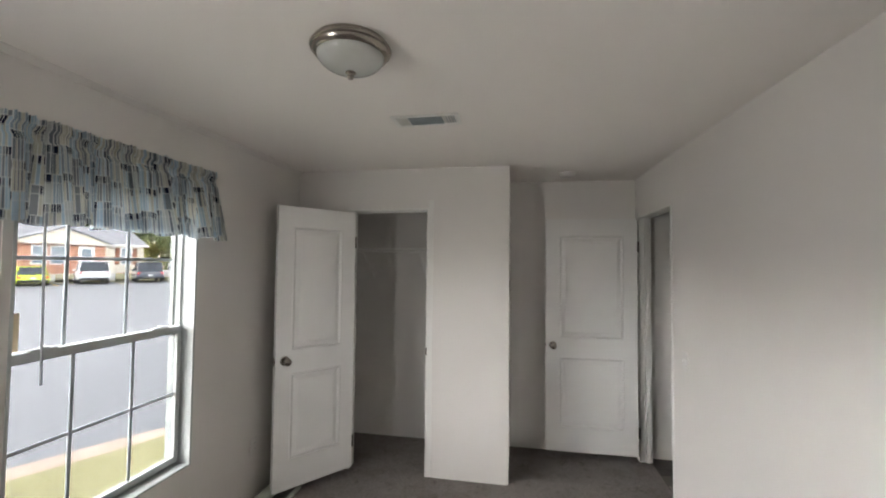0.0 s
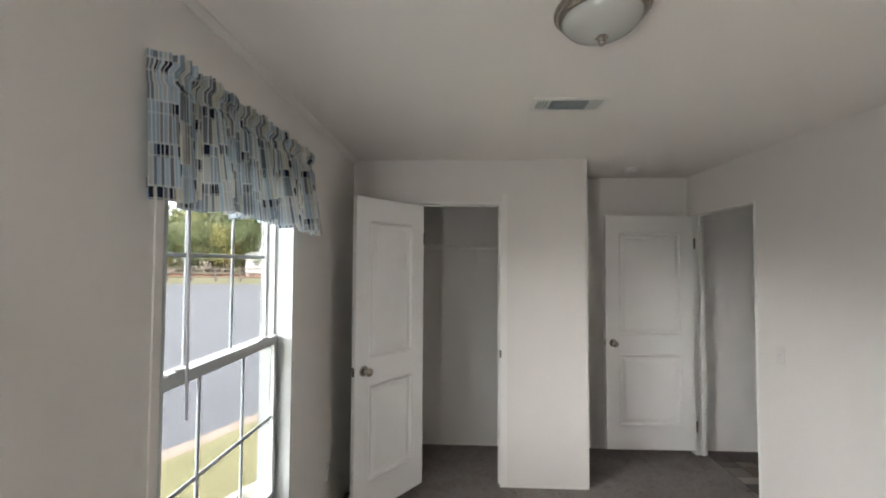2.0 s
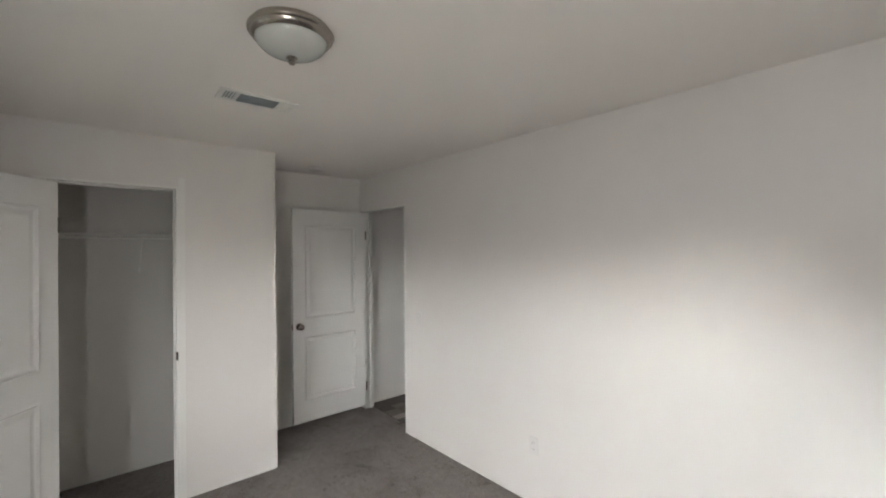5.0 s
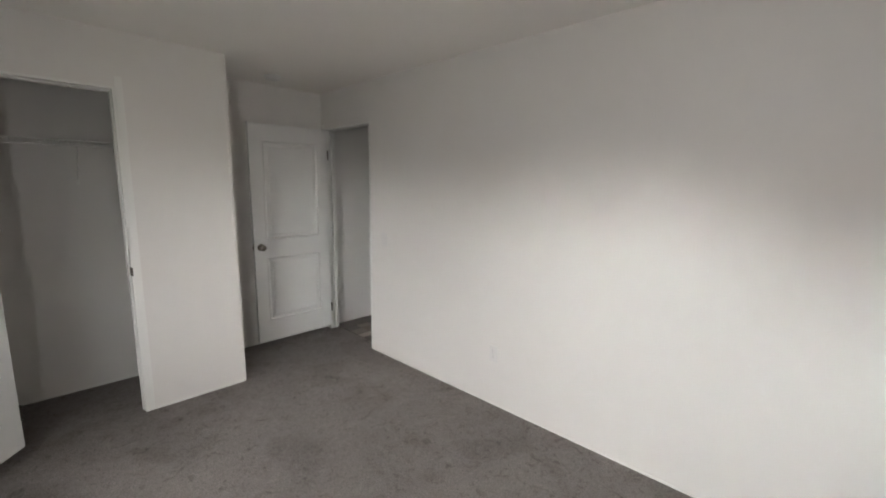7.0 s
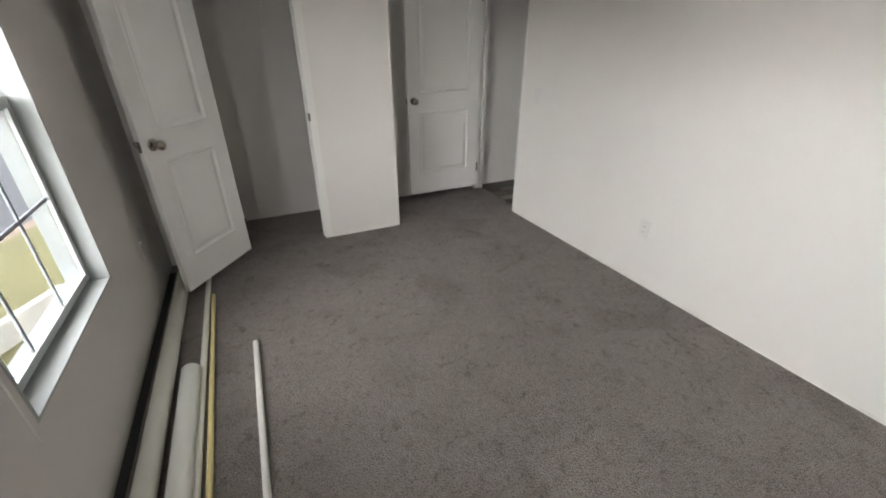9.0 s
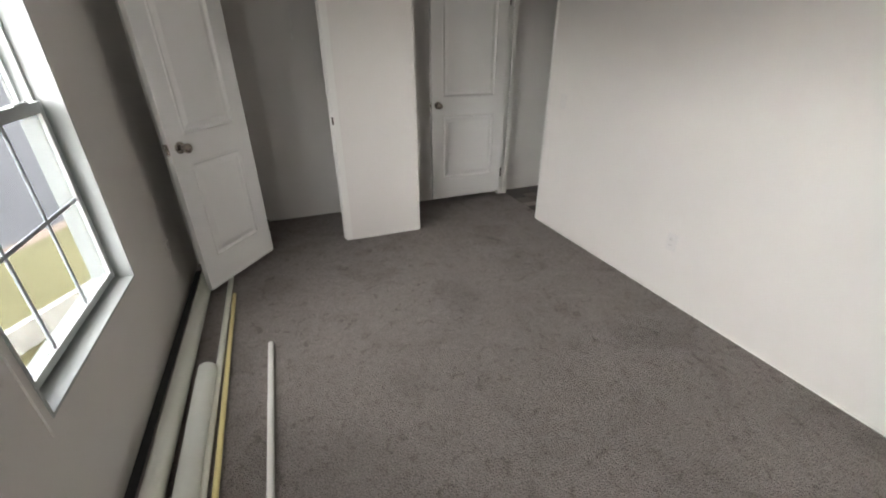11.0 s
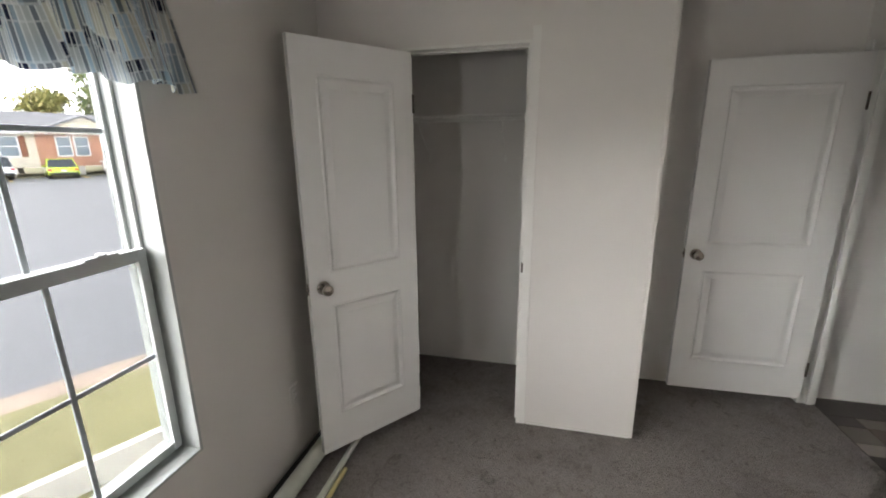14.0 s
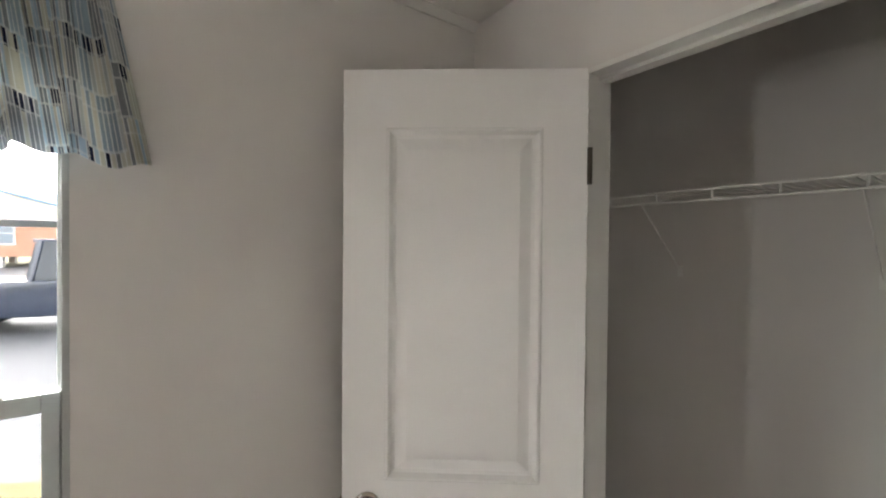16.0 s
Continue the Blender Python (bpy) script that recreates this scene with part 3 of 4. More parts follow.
vt = thing("ceiling_vent", pose(-0.333, 2.18, ZC), "white three-way ceiling air register", "air vent")
boxes("frame", TRIM, vt, ((-0.18, -0.08, -0.006), (0.18, -0.055, 0)), ((-0.18, 0.055, -0.006), (0.18, 0.08, 0)), ((-0.18, -0.055, -0.006), (-0.155, 0.055, 0)),
      ((0.155, -0.055, -0.006), (0.18, 0.055, 0)), ((-0.098, -0.055, -0.006), (-0.090, 0.055, 0)), ((0.090, -0.055, -0.006), (0.098, 0.055, 0)), bevel=0.0015)
boxes("backing", GREY, vt, ((-0.155, -0.055, -0.0005), (0.155, 0.055, 0)))
for k in range(8):
    boxes("slat", GREY, vt, ((-0.09, -0.006, -0.0008), (0.09, 0.006, 0.0008)), m=pose(0, -0.048 + k * 0.0137, -0.006, 40, 0, 0))
for s in (-1, 1):
    for k in range(4):
        boxes("slat", TRIM, vt, ((-0.006, -0.055, -0.0008), (0.006, 0.055, 0.0008)), m=pose(s * (0.106 + k * 0.0135), 0, -0.006, 0, 40 * s, 0))

sd = thing("smoke_detector", pose(0.555, 3.575, ZC), "round white smoke detector", "smoke detector")
bm = bmesh.new()
lathe(bm, [(0, 0), (0.066, 0), (0.068, -0.006), (0.066, -0.012), (0.058, -0.014)], 36)
part("base", bm, PLASTIC, sd, "", True)
bm = bmesh.new()
lathe(bm, [(0.060, -0.014), (0.060, -0.022), (0.052, -0.032), (0.03, -0.036), (0, -0.037)], 36)
part("cover", bm, PLASTIC, sd, "", True)


# ---- wall plates ----
def plate(name, m, label, category, outlet):
    t = thing(name, m, label, category)
    boxes("cover_plate", PLASTIC, t, ((-0.006, -0.035, -0.057), (0, 0.035, 0.057)), bevel=0.0025)
    if outlet:
        for z in (-0.02, 0.02):
            s = boxes("socket", PLASTIC, t, ((-0.009, -0.017, z - 0.014), (-0.006, 0.017, z + 0.014)), bevel=0.0015)
            boxes("slot", DARK, s, ((-0.0094, -0.008, z - 0.003), (-0.009, -0.006, z + 0.006)), ((-0.0094, 0.006, z - 0.003), (-0.009, 0.008, z + 0.006)))
    else:
        boxes("toggle", PLASTIC, t, ((-0.015, -0.005, -0.002), (-0.006, 0.005, 0.012)), bevel=0.0015)


plate("wall_outlet", pose(XR + 1.4 * SKEW, 1.68, 0.382), "white double wall outlet", "outlet", True)
plate("light_switch", pose(XR + 0.19 * SKEW, 2.89, 1.067), "white toggle light switch plate", "light switch", False)
plate("wall_outlet", pose(XL, 2.715, 0.37, 0, 0, 180), "white double wall outlet", "outlet", True)


# ---- closet shelf ----
sh = thing("wire_shelf", pose(0, 0, 0), "white wire closet shelf on wall brackets", "shelf")
SX0, SX1, SY0, SY1, SZ = XL + 0.004, CE - 0.094, 3.625, YB - 0.004, 1.80


def wires(name, pairs, r=0.0028):
    bm = bmesh.new()
    for a, c in pairs:
        tube(bm, a, c, r, 6)
    part(name, bm, WIRE, sh)


for y, z in ((SY0, SZ), (SY0, SZ - 0.032), (SY1 - 0.005, SZ)):
    wires("rail_wire", [((SX0, y, z), (SX1, y, z))], 0.0042)
wires("deck_grid", [((SX0 + 0.02 + k * 0.026, SY0, SZ + 0.003), (SX0 + 0.02 + k * 0.026, SY1 - 0.004, SZ + 0.003)) for k in range(int((SX1 - SX0 - 0.03) / 0.026))], 0.0016)
for k in range(10):
    wires("lip_wire", [((SX0 + 0.16 + k * 0.16, SY0, SZ), (SX0 + 0.16 + k * 0.16, SY0, SZ - 0.032))], 0.0035)
for x in (-1.25, -0.72, -0.28):
    wires("bracket", [((x, SY0 + 0.01, SZ - 0.03), (x, SY1, SZ - 0.26))], 0.0024)
    boxes("bracket_foot", WIRE, sh, ((x - 0.008, SY1 - 0.004, SZ - 0.285), (x + 0.008, SY1 + 0.003, SZ - 0.245)))


# ---- things lying on the carpet ----
def pipe(name, a, c, r, mat, label, category, wall=0.006, seg=24):
    d = Vector(c) - Vector(a)
    q = Matrix.Translation(a) @ d.to_track_quat('Z', 'Y').to_matrix().to_4x4()
    bm = bmesh.new()
    L = d.length
    lathe(bm, [(r - wall, 0.0), (r - 0.001, 0.0), (r, 0.0015), (r, L - 0.0015), (r - 0.001, L), (r - wall, L), (r - wall, L - 0.05), (r - wall, 0.05), (r - wall, 0.0)], seg, q)
    ob = mesh_object(name, bm, mat, True)
    return tagged(ob, label, category)


pipe("plastic_pipe", (-1.558, 0.1, 0.042), (-1.568, 2.98, 0.042), 0.041, PVC, "long white plastic pipe along the wall", "pipe")
pipe("rolled_sheet", (-1.440, 0.35, 0.045), (-1.455, 1.93, 0.045), 0.043, BLINDS, "white rolled vinyl tube on the carpet", "tube", 0.003)
pipe("slim_pole", (-1.392, 0.2, 0.017), (-1.420, 2.90, 0.017), 0.016, PVC, "slim white plastic pole", "pole", 0.003, 16)
pipe("yellow_strip", (-1.343, 0.3, 0.013), (-1.385, 2.67, 0.013), 0.012, YELLOW, "pale yellow plastic strip", "strip", 0.002, 12)
pipe("short_pole", (-1.174, 0.55, 0.015), (-1.164, 2.06, 0.015), 0.0145, TRIM, "short white pole lying on carpet", "pole", 0.003, 16)
# the shade between wall and pipe, put in as a thin black strip
structure("trim_shade_strip", DARK, "dark strip standing in for the shade along the wall base", "trim", ((XL, 0.2, 0.0), (XL + 0.036, 3.12, 0.004)))


# ---- outside ----
G = -0.25
EDGE = [(-30, -60), (-8.5, -8), (-5.4, 1.0), (-4.6, 2.7), (-4.15, 3.6), (-3.75, 4.3), (-3.1, 6.0), (-2.0, 9.0), (4, 24), (12, 34)]   # where the asphalt ends


def ground_strip(name, z, mat, label, pts):
    bm = bmesh.new()
    f = bm.faces.new([bm.verts.new((x, y, z)) for x, y in pts])
    r = bmesh.ops.extrude_face_region(bm, geom=[f])
    bmesh.ops.translate(bm, vec=(0, 0, -0.05), verts=[v for v in r["geom"] if isinstance(v, bmesh.types.BMVert)])
    return tagged(mesh_object(name, bm, mat), label, name, kind="structure")


ground_strip("ground", G - 0.10, SOIL, "open ground to the horizon", [(-900, -900), (900, -900), (900, 900), (-900, 900)])
ground_strip("road", G, ASPHALT, "wide wet grey asphalt lot", EDGE + [(-20, 34.5), (-29, 33.5), (-33, 38), (-41, 20), (-60, -60)])
ground_strip("soil_edge", G + 0.008, SOIL, "bare pinkish soil along the asphalt", EDGE + [(x + 0.42 + 0.08 * math.sin(3 * k), y - 0.15) for k, (x, y) in enumerate(EDGE)][::-1])
ground_strip("lawn", G + 0.014, GRASS, "yellowing lawn strip beside the home", [(x + 0.22 + 0.1 * math.sin(5 * k), y - 0.1) for k, (x, y) in enumerate(EDGE)] + [(30, 34), (30, -60)])
ground_strip("far_lawn", G + 0.012, GRASS, "golden lawn under the fence", [(-34, 38.5), (-29, 34.0), (-20, 35), (12, 34.5), (60, 40), (60, 52), (-70, 52)])
ground_strip("house_lawn", G + 0.013, GRASS, "lawn in front of the brick house", [(-42.5, 16), (-35.5, 37), (-34.2, 38), (-60, 60), (-75, -60), (-42.5, -60)])
ground_strip("dirt_bank", G + 0.02, material("orange_dirt", (0.42, 0.20, 0.10), 0.95, vary=0.25, scale=0.4), "orange dirt bank behind the fence", [(-70, 52.5), (70, 52.5), (70, 75), (-70, 75)])
bm = bmesh.new()
box(bm, (-0.03, -2.2, 0.0), (0.03, 1.2, 0.17), 0.006)
bmesh.ops.transform(bm, matrix=pose(-2.93, 2.36, G + 0.01, 0, 0, -26.9), verts=bm.verts)
tagged(mesh_object("border_board", bm, CONC), "pale weathered border board set in the lawn", "border", kind="structure")

# grass tufts near the window
bm = bmesh.new()
rng = random.Random(7)
for _ in range(16000):
    x, y = rng.uniform(-4.6, -1.95), rng.uniform(0.2, 5.0)
    if abs((x + 2.93) - (y - 2.36) * 0.507) < 0.06 or x < -4.3 + (y - 3.0) * 0.55 + 0.35:
        continue
    h, a = rng.uniform(0.012, 0.03), rng.uniform(0, 6.28)
    dx, dy = math.cos(a) * 0.003, math.sin(a) * 0.003
    bm.faces.new([bm.verts.new(c) for c in ((x - dx, y - dy, G + 0.01), (x + dx, y + dy, G + 0.01), (x + rng.uniform(-0.03, 0.03), y + rng.uniform(-0.03, 0.03), G + h))])
me = bpy.data.meshes.new("grass")
bm.to_mesh(me)
bm.free()
me.materials.append(leaf_material("grass_blades", (0.13, 0.13, 0.045), (0.20, 0.175, 0.07)))
tagged(new("grass", me), "short yellow-green grass blades", "grass", kind="stuff")


def wheel(parent, x, y, r):
    bm = bmesh.new()
    lathe(bm, [(r * 0.62, -0.1), (r * 0.95, -0.1), (r, -0.07), (r, 0.07), (r * 0.95, 0.1), (r * 0.62, 0.1), (r * 0.62, -0.1)], 24, Matrix.Translation((x, y, r)) @ Matrix.Rotation(radians(90), 4, 'X'))
    t = part("tyre", bm, RUBBER, parent, "black rubber tyre", True)
    bm = bmesh.new()
    lathe(bm, [(0, -0.085), (r * 0.2, -0.09), (r * 0.6, -0.07), (r * 0.62, 0.0), (r * 0.6, 0.07), (r * 0.2, 0.09), (0, 0.085)], 20, Matrix.Translation((x, y, r)) @ Matrix.Rotation(radians(90), 4, 'X'))
    part("rim", bm, RIM, t, "grey alloy rim", True)


def prism(bm, prof, half, inset_top=0.0, ztop=0.0, zbot=0.0):
    """A side profile in x and z drawn out across the width, drawn in towards ztop."""
    sides = []
    for s in (-1, 1):
        sides.append([bm.verts.new((x, s * (half - inset_top * max(0, (z - zbot) / max(1e-6, ztop - zbot))), z)) for x, z in prof])
    n = len(prof)
    bm.faces.new(sides[0])
    bm.faces.new(sides[1][::-1])
    for i in range(n):
        bm.faces.new((sides[0][i], sides[0][(i + 1) % n], sides[1][(i + 1) % n], sides[1][i]))


def car(name, m, L, W, H, mat, label, style):
    """A vehicle: x is forwards, centre at the origin, wheels on z = 0."""
    c = thing(name, m, label, "pickup" if style == "pickup" else "car", "parked vehicles")
    r = 0.33 if H < 1.6 else 0.39
    belt, sill = H * 0.56, 0.28 if H < 1.6 else 0.36
    a = L / 2
    bm = bmesh.new()
    if style == "pickup":
        prof = [(-a, sill + 0.1), (-a, belt), (a * 0.28, belt), (a * 0.34, belt + 0.02), (a * 0.92, belt - 0.06), (a, belt - 0.2), (a, sill), (a * 0.8, sill - 0.05), (-a * 0.9, sill)]
        roof = [(-a * 0.22, belt - 0.01), (-a * 0.18, H - 0.03), (-a * 0.1, H), (a * 0.12, H), (a * 0.40, belt - 0.01)]
    elif style == "suv":
        prof = [(-a, sill + 0.05), (-a, belt - 0.05), (-a * 0.97, belt), (a * 0.42, belt + 0.02), (a * 0.9, belt - 0.08), (a, belt - 0.25), (a, sill), (a * 0.85, sill - 0.06), (-a * 0.9, sill - 0.04)]
        roof = [(-a * 0.97, belt - 0.01), (-a * 0.86, H - 0.05), (-a * 0.75, H), (a * 0.12, H), (a * 0.46, belt - 0.01)]
    else:
        prof = [(-a, sill + 0.1), (-a * 0.98, belt), (-a * 0.7, belt + 0.05), (a * 0.4, belt + 0.02), (a * 0.9, belt - 0.12), (a, belt - 0.3), (a, sill), (a * 0.85, sill - 0.08), (-a * 0.9, sill - 0.04)]
        roof = [(-a * 0.72, belt + 0.02), (-a * 0.42, H - 0.02), (-a * 0.25, H), (a * 0.1, H), (a * 0.45, belt)]
    prism(bm, prof, W / 2)
    bmesh.ops.bevel(bm, geom=bm.edges[:], offset=0.05, segments=3, affect='EDGES', profile=0.6)
    body = part("body", bm, mat, c, "", True)
    bm = bmesh.new()
    prism(bm, roof, W / 2 - 0.06, 0.14, H, belt)
    bmesh.ops.bevel(bm, geom=bm.edges[:], offset=0.04, segments=2, affect='EDGES')
    cab = part("cabin", bm, CARGLASS, c, "dark tinted glass", True)
    bm = bmesh.new()
    (x1, z1), (x2, z2) = roof[1], roof[3]
    box(bm, (x1 - 0.03, -W / 2 + 0.19, H - 0.05), (x2 + 0.03, W / 2 - 0.19, H + 0.015), 0.02)
    for s in (-1, 1):
        for xx in ((roof[0][0] + 0.1, x1 + 0.1), ((roof[0][0] + roof[4][0]) / 2 - 0.06, (x1 + x2) / 2 - 0.05), (roof[4][0] - 0.02, x2 + 0.0)):
            tube(bm, (xx[0], s * (W / 2 - 0.065), belt - 0.02), (xx[1], s * (W / 2 - 0.185), H - 0.02), 0.05, 8)
    part("roof", bm, mat, c, "", True)
    for s in (-1, 1):
        boxes("tail_light", TAIL, c, ((-a - 0.015, s * (W / 2 - 0.15) - 0.11, belt - 0.22), (-a + 0.08, s * (W / 2 - 0.15) + 0.11, belt - 0.06)), bevel=0.02, label="red tail light")
        boxes("headlight", PLATE, c, ((a - 0.1, s * (W / 2 - 0.2) - 0.14, belt - 0.33), (a + 0.012, s * (W / 2 - 0.2) + 0.14, belt - 0.2)), bevel=0.02, label="clear headlight")
        boxes("side_mirror", mat, c, ((a * 0.3, s * (W / 2 + 0.08) - 0.08, belt), (a * 0.3 + 0.1, s * (W / 2 + 0.08) + 0.08, belt + 0.14)), bevel=0.02)
        for x in (-a * 0.60, a * 0.62):
            wheel(c, x, s * (W / 2 - 0.10), r)
    boxes("bumper", RUBBER if style != "pickup" else RIM, c, ((-a - 0.06, -W / 2 + 0.08, sill), (-a + 0.05, W / 2 - 0.08, sill + 0.17)), bevel=0.03, label="rear bumper")
    boxes("front_bumper", RUBBER, c, ((a - 0.06, -W / 2 + 0.08, sill - 0.02), (a + 0.05, W / 2 - 0.08, sill + 0.16)), bevel=0.03)
    boxes("number_plate", PLATE, c, ((-a - 0.075, -0.16, sill + 0.22), (-a - 0.0, 0.16, sill + 0.36)))
    return c


HEAD = 164.0   # the parked row noses towards the house
car("green_car", pose(-36.2, 24.9, G, 0, 0, HEAD - 14), 3.9, 1.75, 1.42, paint("lime_paint", (0.46, 0.60, 0.02)), "lime green small car parked on the lot", "car")
car("white_suv", pose(-35.6, 28.9, G, 0, 0, HEAD - 18), 4.9, 2.0, 1.85, paint("white_paint", (0.75, 0.76, 0.78)), "white sport utility parked with red tail lights", "suv")
car("dark_suv", pose(-34.2, 32.9, G, 0, 0, HEAD - 22), 5.0, 2.0, 1.80, paint("dark_grey_paint", (0.06, 0.07, 0.09)), "dark grey minivan parked on the lot", "suv")
car("white_pickup", pose(-34.4, 36.8, G, 0, 0, -25), 5.6, 1.95, 1.80, paint("white_paint", (0.75, 0.76, 0.78)), "white pickup truck facing the lot", "pickup")
car("white_crossover", pose(-38.3, 21.6, G, 0, 0, HEAD), 4.6, 1.9, 1.68, paint("white_paint", (0.75, 0.76, 0.78)), "white crossover parked before the cream house", "suv")
car("teal_sedan", pose(-38.2, 17.2, G, 0, 0, HEAD), 4.7, 1.85, 1.45, paint("teal_grey_paint", (0.10, 0.15, 0.15)), "dark teal sedan parked on the lot", "car")
car("white_wagon", pose(-25.0, 9.2, G, 0, 0, 215), 4.7, 1.9, 1.65, paint("white_paint", (0.75, 0.76, 0.78)), "white crossover standing near painted line", "suv")
car("black_pickup", pose(-12.8, 1.0, G, 0, 0, 80), 5.9, 2.0, 1.90, paint("black_blue_paint", (0.035, 0.045, 0.07)), "dark blue pickup truck on the lot", "pickup")


def house(name, origin, yaw, length, depth, label, sections, floor_z, eave, ridge, roofmat, gable=None):
    """A one-storey home: x runs along its front, y goes back, z from the ground. sections: (x0, x1, material, openings)."""
    h = thing(name, pose(origin[0], origin[1], G, 0, 0, yaw), label, "house")
    for x0, x1, mat, _ in sections:
        boxes("wall", mat, h, ((x0, 0, floor_z), (x1, depth, eave)))
    bm = bmesh.new()
    for k in range(int(length / 2.2) + 1):
        for y in (0.25, depth - 0.25):
            box(bm, (min(k * 2.2, length - 0.4), y - 0.2, 0.0), (min(k * 2.2, length - 0.4) + 0.4, y + 0.2, floor_z))
    part("pier", bm, CONC, h, "concrete block piers")
    bm = bmesh.new()
    vs = [bm.verts.new((x, y, z)) for x in (-0.3, length + 0.3) for y, z in ((-0.45, eave), (depth / 2, ridge), (depth + 0.45, eave), (depth + 0.45, eave - 0.12), (-0.45, eave - 0.12))]
    bm.faces.new(vs[:5])
    bm.faces.new(vs[5:][::-1])
    for i in range(5):
        bm.faces.new((vs[i], vs[(i + 1) % 5], vs[5 + (i + 1) % 5], vs[5 + i]))
    roof = part("roof", bm, roofmat, h)
    boxes("fascia", TRIM, roof, ((-0.3, -0.48, eave - 0.13), (length + 0.3, -0.45, eave + 0.02)), label="pale fascia board")
    if gable:
        x0, x1, top = gable
        bm = bmesh.new()
        prof = [(x0, eave - 0.05), ((x0 + x1) / 2, top), (x1, eave - 0.05)]
        f0 = [bm.verts.new((x, -0.55, z)) for x, z in prof]
        f1 = [bm.verts.new((x, depth / 2, z)) for x, z in prof]
        bm.faces.new(f0)
        bm.faces.new(f1)
        for i in range(3):
            bm.faces.new((f0[i], f0[(i + 1) % 3], f1[(i + 1) % 3], f1[i]))
        part("gable", bm, CREAM, h, "cream gable over the entrance")
        bm = bmesh.new()
        for (xa, za), (xb, zb) in ((prof[0], prof[1]), (prof[1], prof[2])):
            q = [bm.verts.new((x, y, z + dz)) for y in (-0.7, depth / 2) for x, z, dz in ((xa, za, 0.02), (xb, zb, 0.02), (xb, zb, 0.16), (xa, za, 0.16))]
            for idx in ((0, 1, 2, 3), (4, 5, 6, 7), (0, 1, 5, 4), (2, 3, 7, 6), (1, 2, 6, 5), (0, 3, 7, 4)):
                bm.faces.new([q[i] for i in idx])
        part("gable_roof", bm, roofmat, h)
    for x0, x1, mat, ops in sections:
        for kind, xc, w, z0, z1, shutters in ops:
            b = boxes(kind, TRIM, h, ((xc - w / 2 - 0.1, -0.05, z0 - 0.1), (xc + w / 2 + 0.1, 0.0, z1 + 0.1)), bevel=0.01)
            if kind == "window":
                for za, zb in ((z0, (z0 + z1) / 2 - 0.03), ((z0 + z1) / 2 + 0.03, z1)):
                    boxes("pane", DARKGLASS, b, ((xc - w / 2, -0.065, za), (xc + w / 2, -0.05, zb)))
            else:
                boxes("glass", DARKGLASS, b, ((xc - w / 2 + 0.15, -0.065, z0 + 0.3), (xc + w / 2 - 0.15, -0.05, z1 - 0.15)))
            if shutters:
                for s in (-1, 1):
                    boxes("shutter", SHUT, h, ((xc + s * (w / 2 + 0.32) - 0.2, -0.05, z0 - 0.08), (xc + s * (w / 2 + 0.32) + 0.2, 0, z1 + 0.08)), bevel=0.01, label="brown louvred shutter")
    return h


FL, EV = 0.75, 3.45
W1, W2 = FL + 0.9, FL + 2.35
house("brick_house", (-44.25, 13.8), 71.4, 22.5, 8.0, "long brick and cream manufactured home on piers",
      [(0, 13.0, CREAM, [("window", 3.2, 1.1, W1, W2, True), ("window", 8.0, 1.7, W1 + 0.5, W2, True), ("window", 11.4, 1.0, W1, W2, True)]),
       (13.0, 19.3, BRICK, [("window", 14.7, 0.85, W1, W2, False), ("window", 15.9, 0.85, W1, W2, False), ("door", 17.9, 1.0, FL + 0.05, W2, False)]),
       (19.3, 22.5, CREAM, [("window", 21.0, 0.8, W1, W2, True)])], FL, EV, 5.3, ROOF, (12.8, 19.5, 4.75))
house("blue_roof_building", (-42, -13), 80, 16.0, 8.0, "low brick building with blue roof and cream gable",
      [(0, 16, BRICK, [("window", 3, 1.2, W1, W2, False), ("window", 7, 1.2, W1, W2, False), ("door", 11, 1.2, FL, W2, False), ("window", 14, 1.2, W1, W2, False)])], FL, EV, 5.6, BLUEROOF, (1.0, 13.0, 5.2))
house("tan_house", (-50, 2.5), 85, 8.0, 7.0, "small tan home with grey shingle roof",
      [(0, 8.0, CREAM, [("window", 1.6, 1.3, W1, W2, False), ("window", 4.0, 1.3, W1, W2, False), ("window", 6.4, 1.3, W1, W2, False)])], 0.6, 3.3, 4.6, ROOF)
house("white_shed", (-30.5, 55.0), -4, 6.0, 3.0, "small white shed with a pale roof beyond the fence",
      [(0, 6.0, TRIM, [("door", 4.2, 0.9, 0.3, 2.3, False), ("window", 1.6, 0.7, 1.4, 2.0, False)])], 0.25, 2.5, 3.5, CONC)

# rail fence beyond the lot
fn = thing("rail_fence", pose(0, 0, G), "long dark three-rail wooden fence", "fence")
for k in range(30):
    x = -29 + k * 2.4
    boxes("post", FENCE, fn, ((x - 0.08, 37.9, 0), (x + 0.08, 38.06, 1.45)))
for z in (0.45, 0.85, 1.25):
    for k in range(15):
        x = -29 + k * 4.8
        boxes("rail", FENCE, fn, ((x, 37.84, z - 0.07), (x + 4.78, 37.9, z + 0.07)))


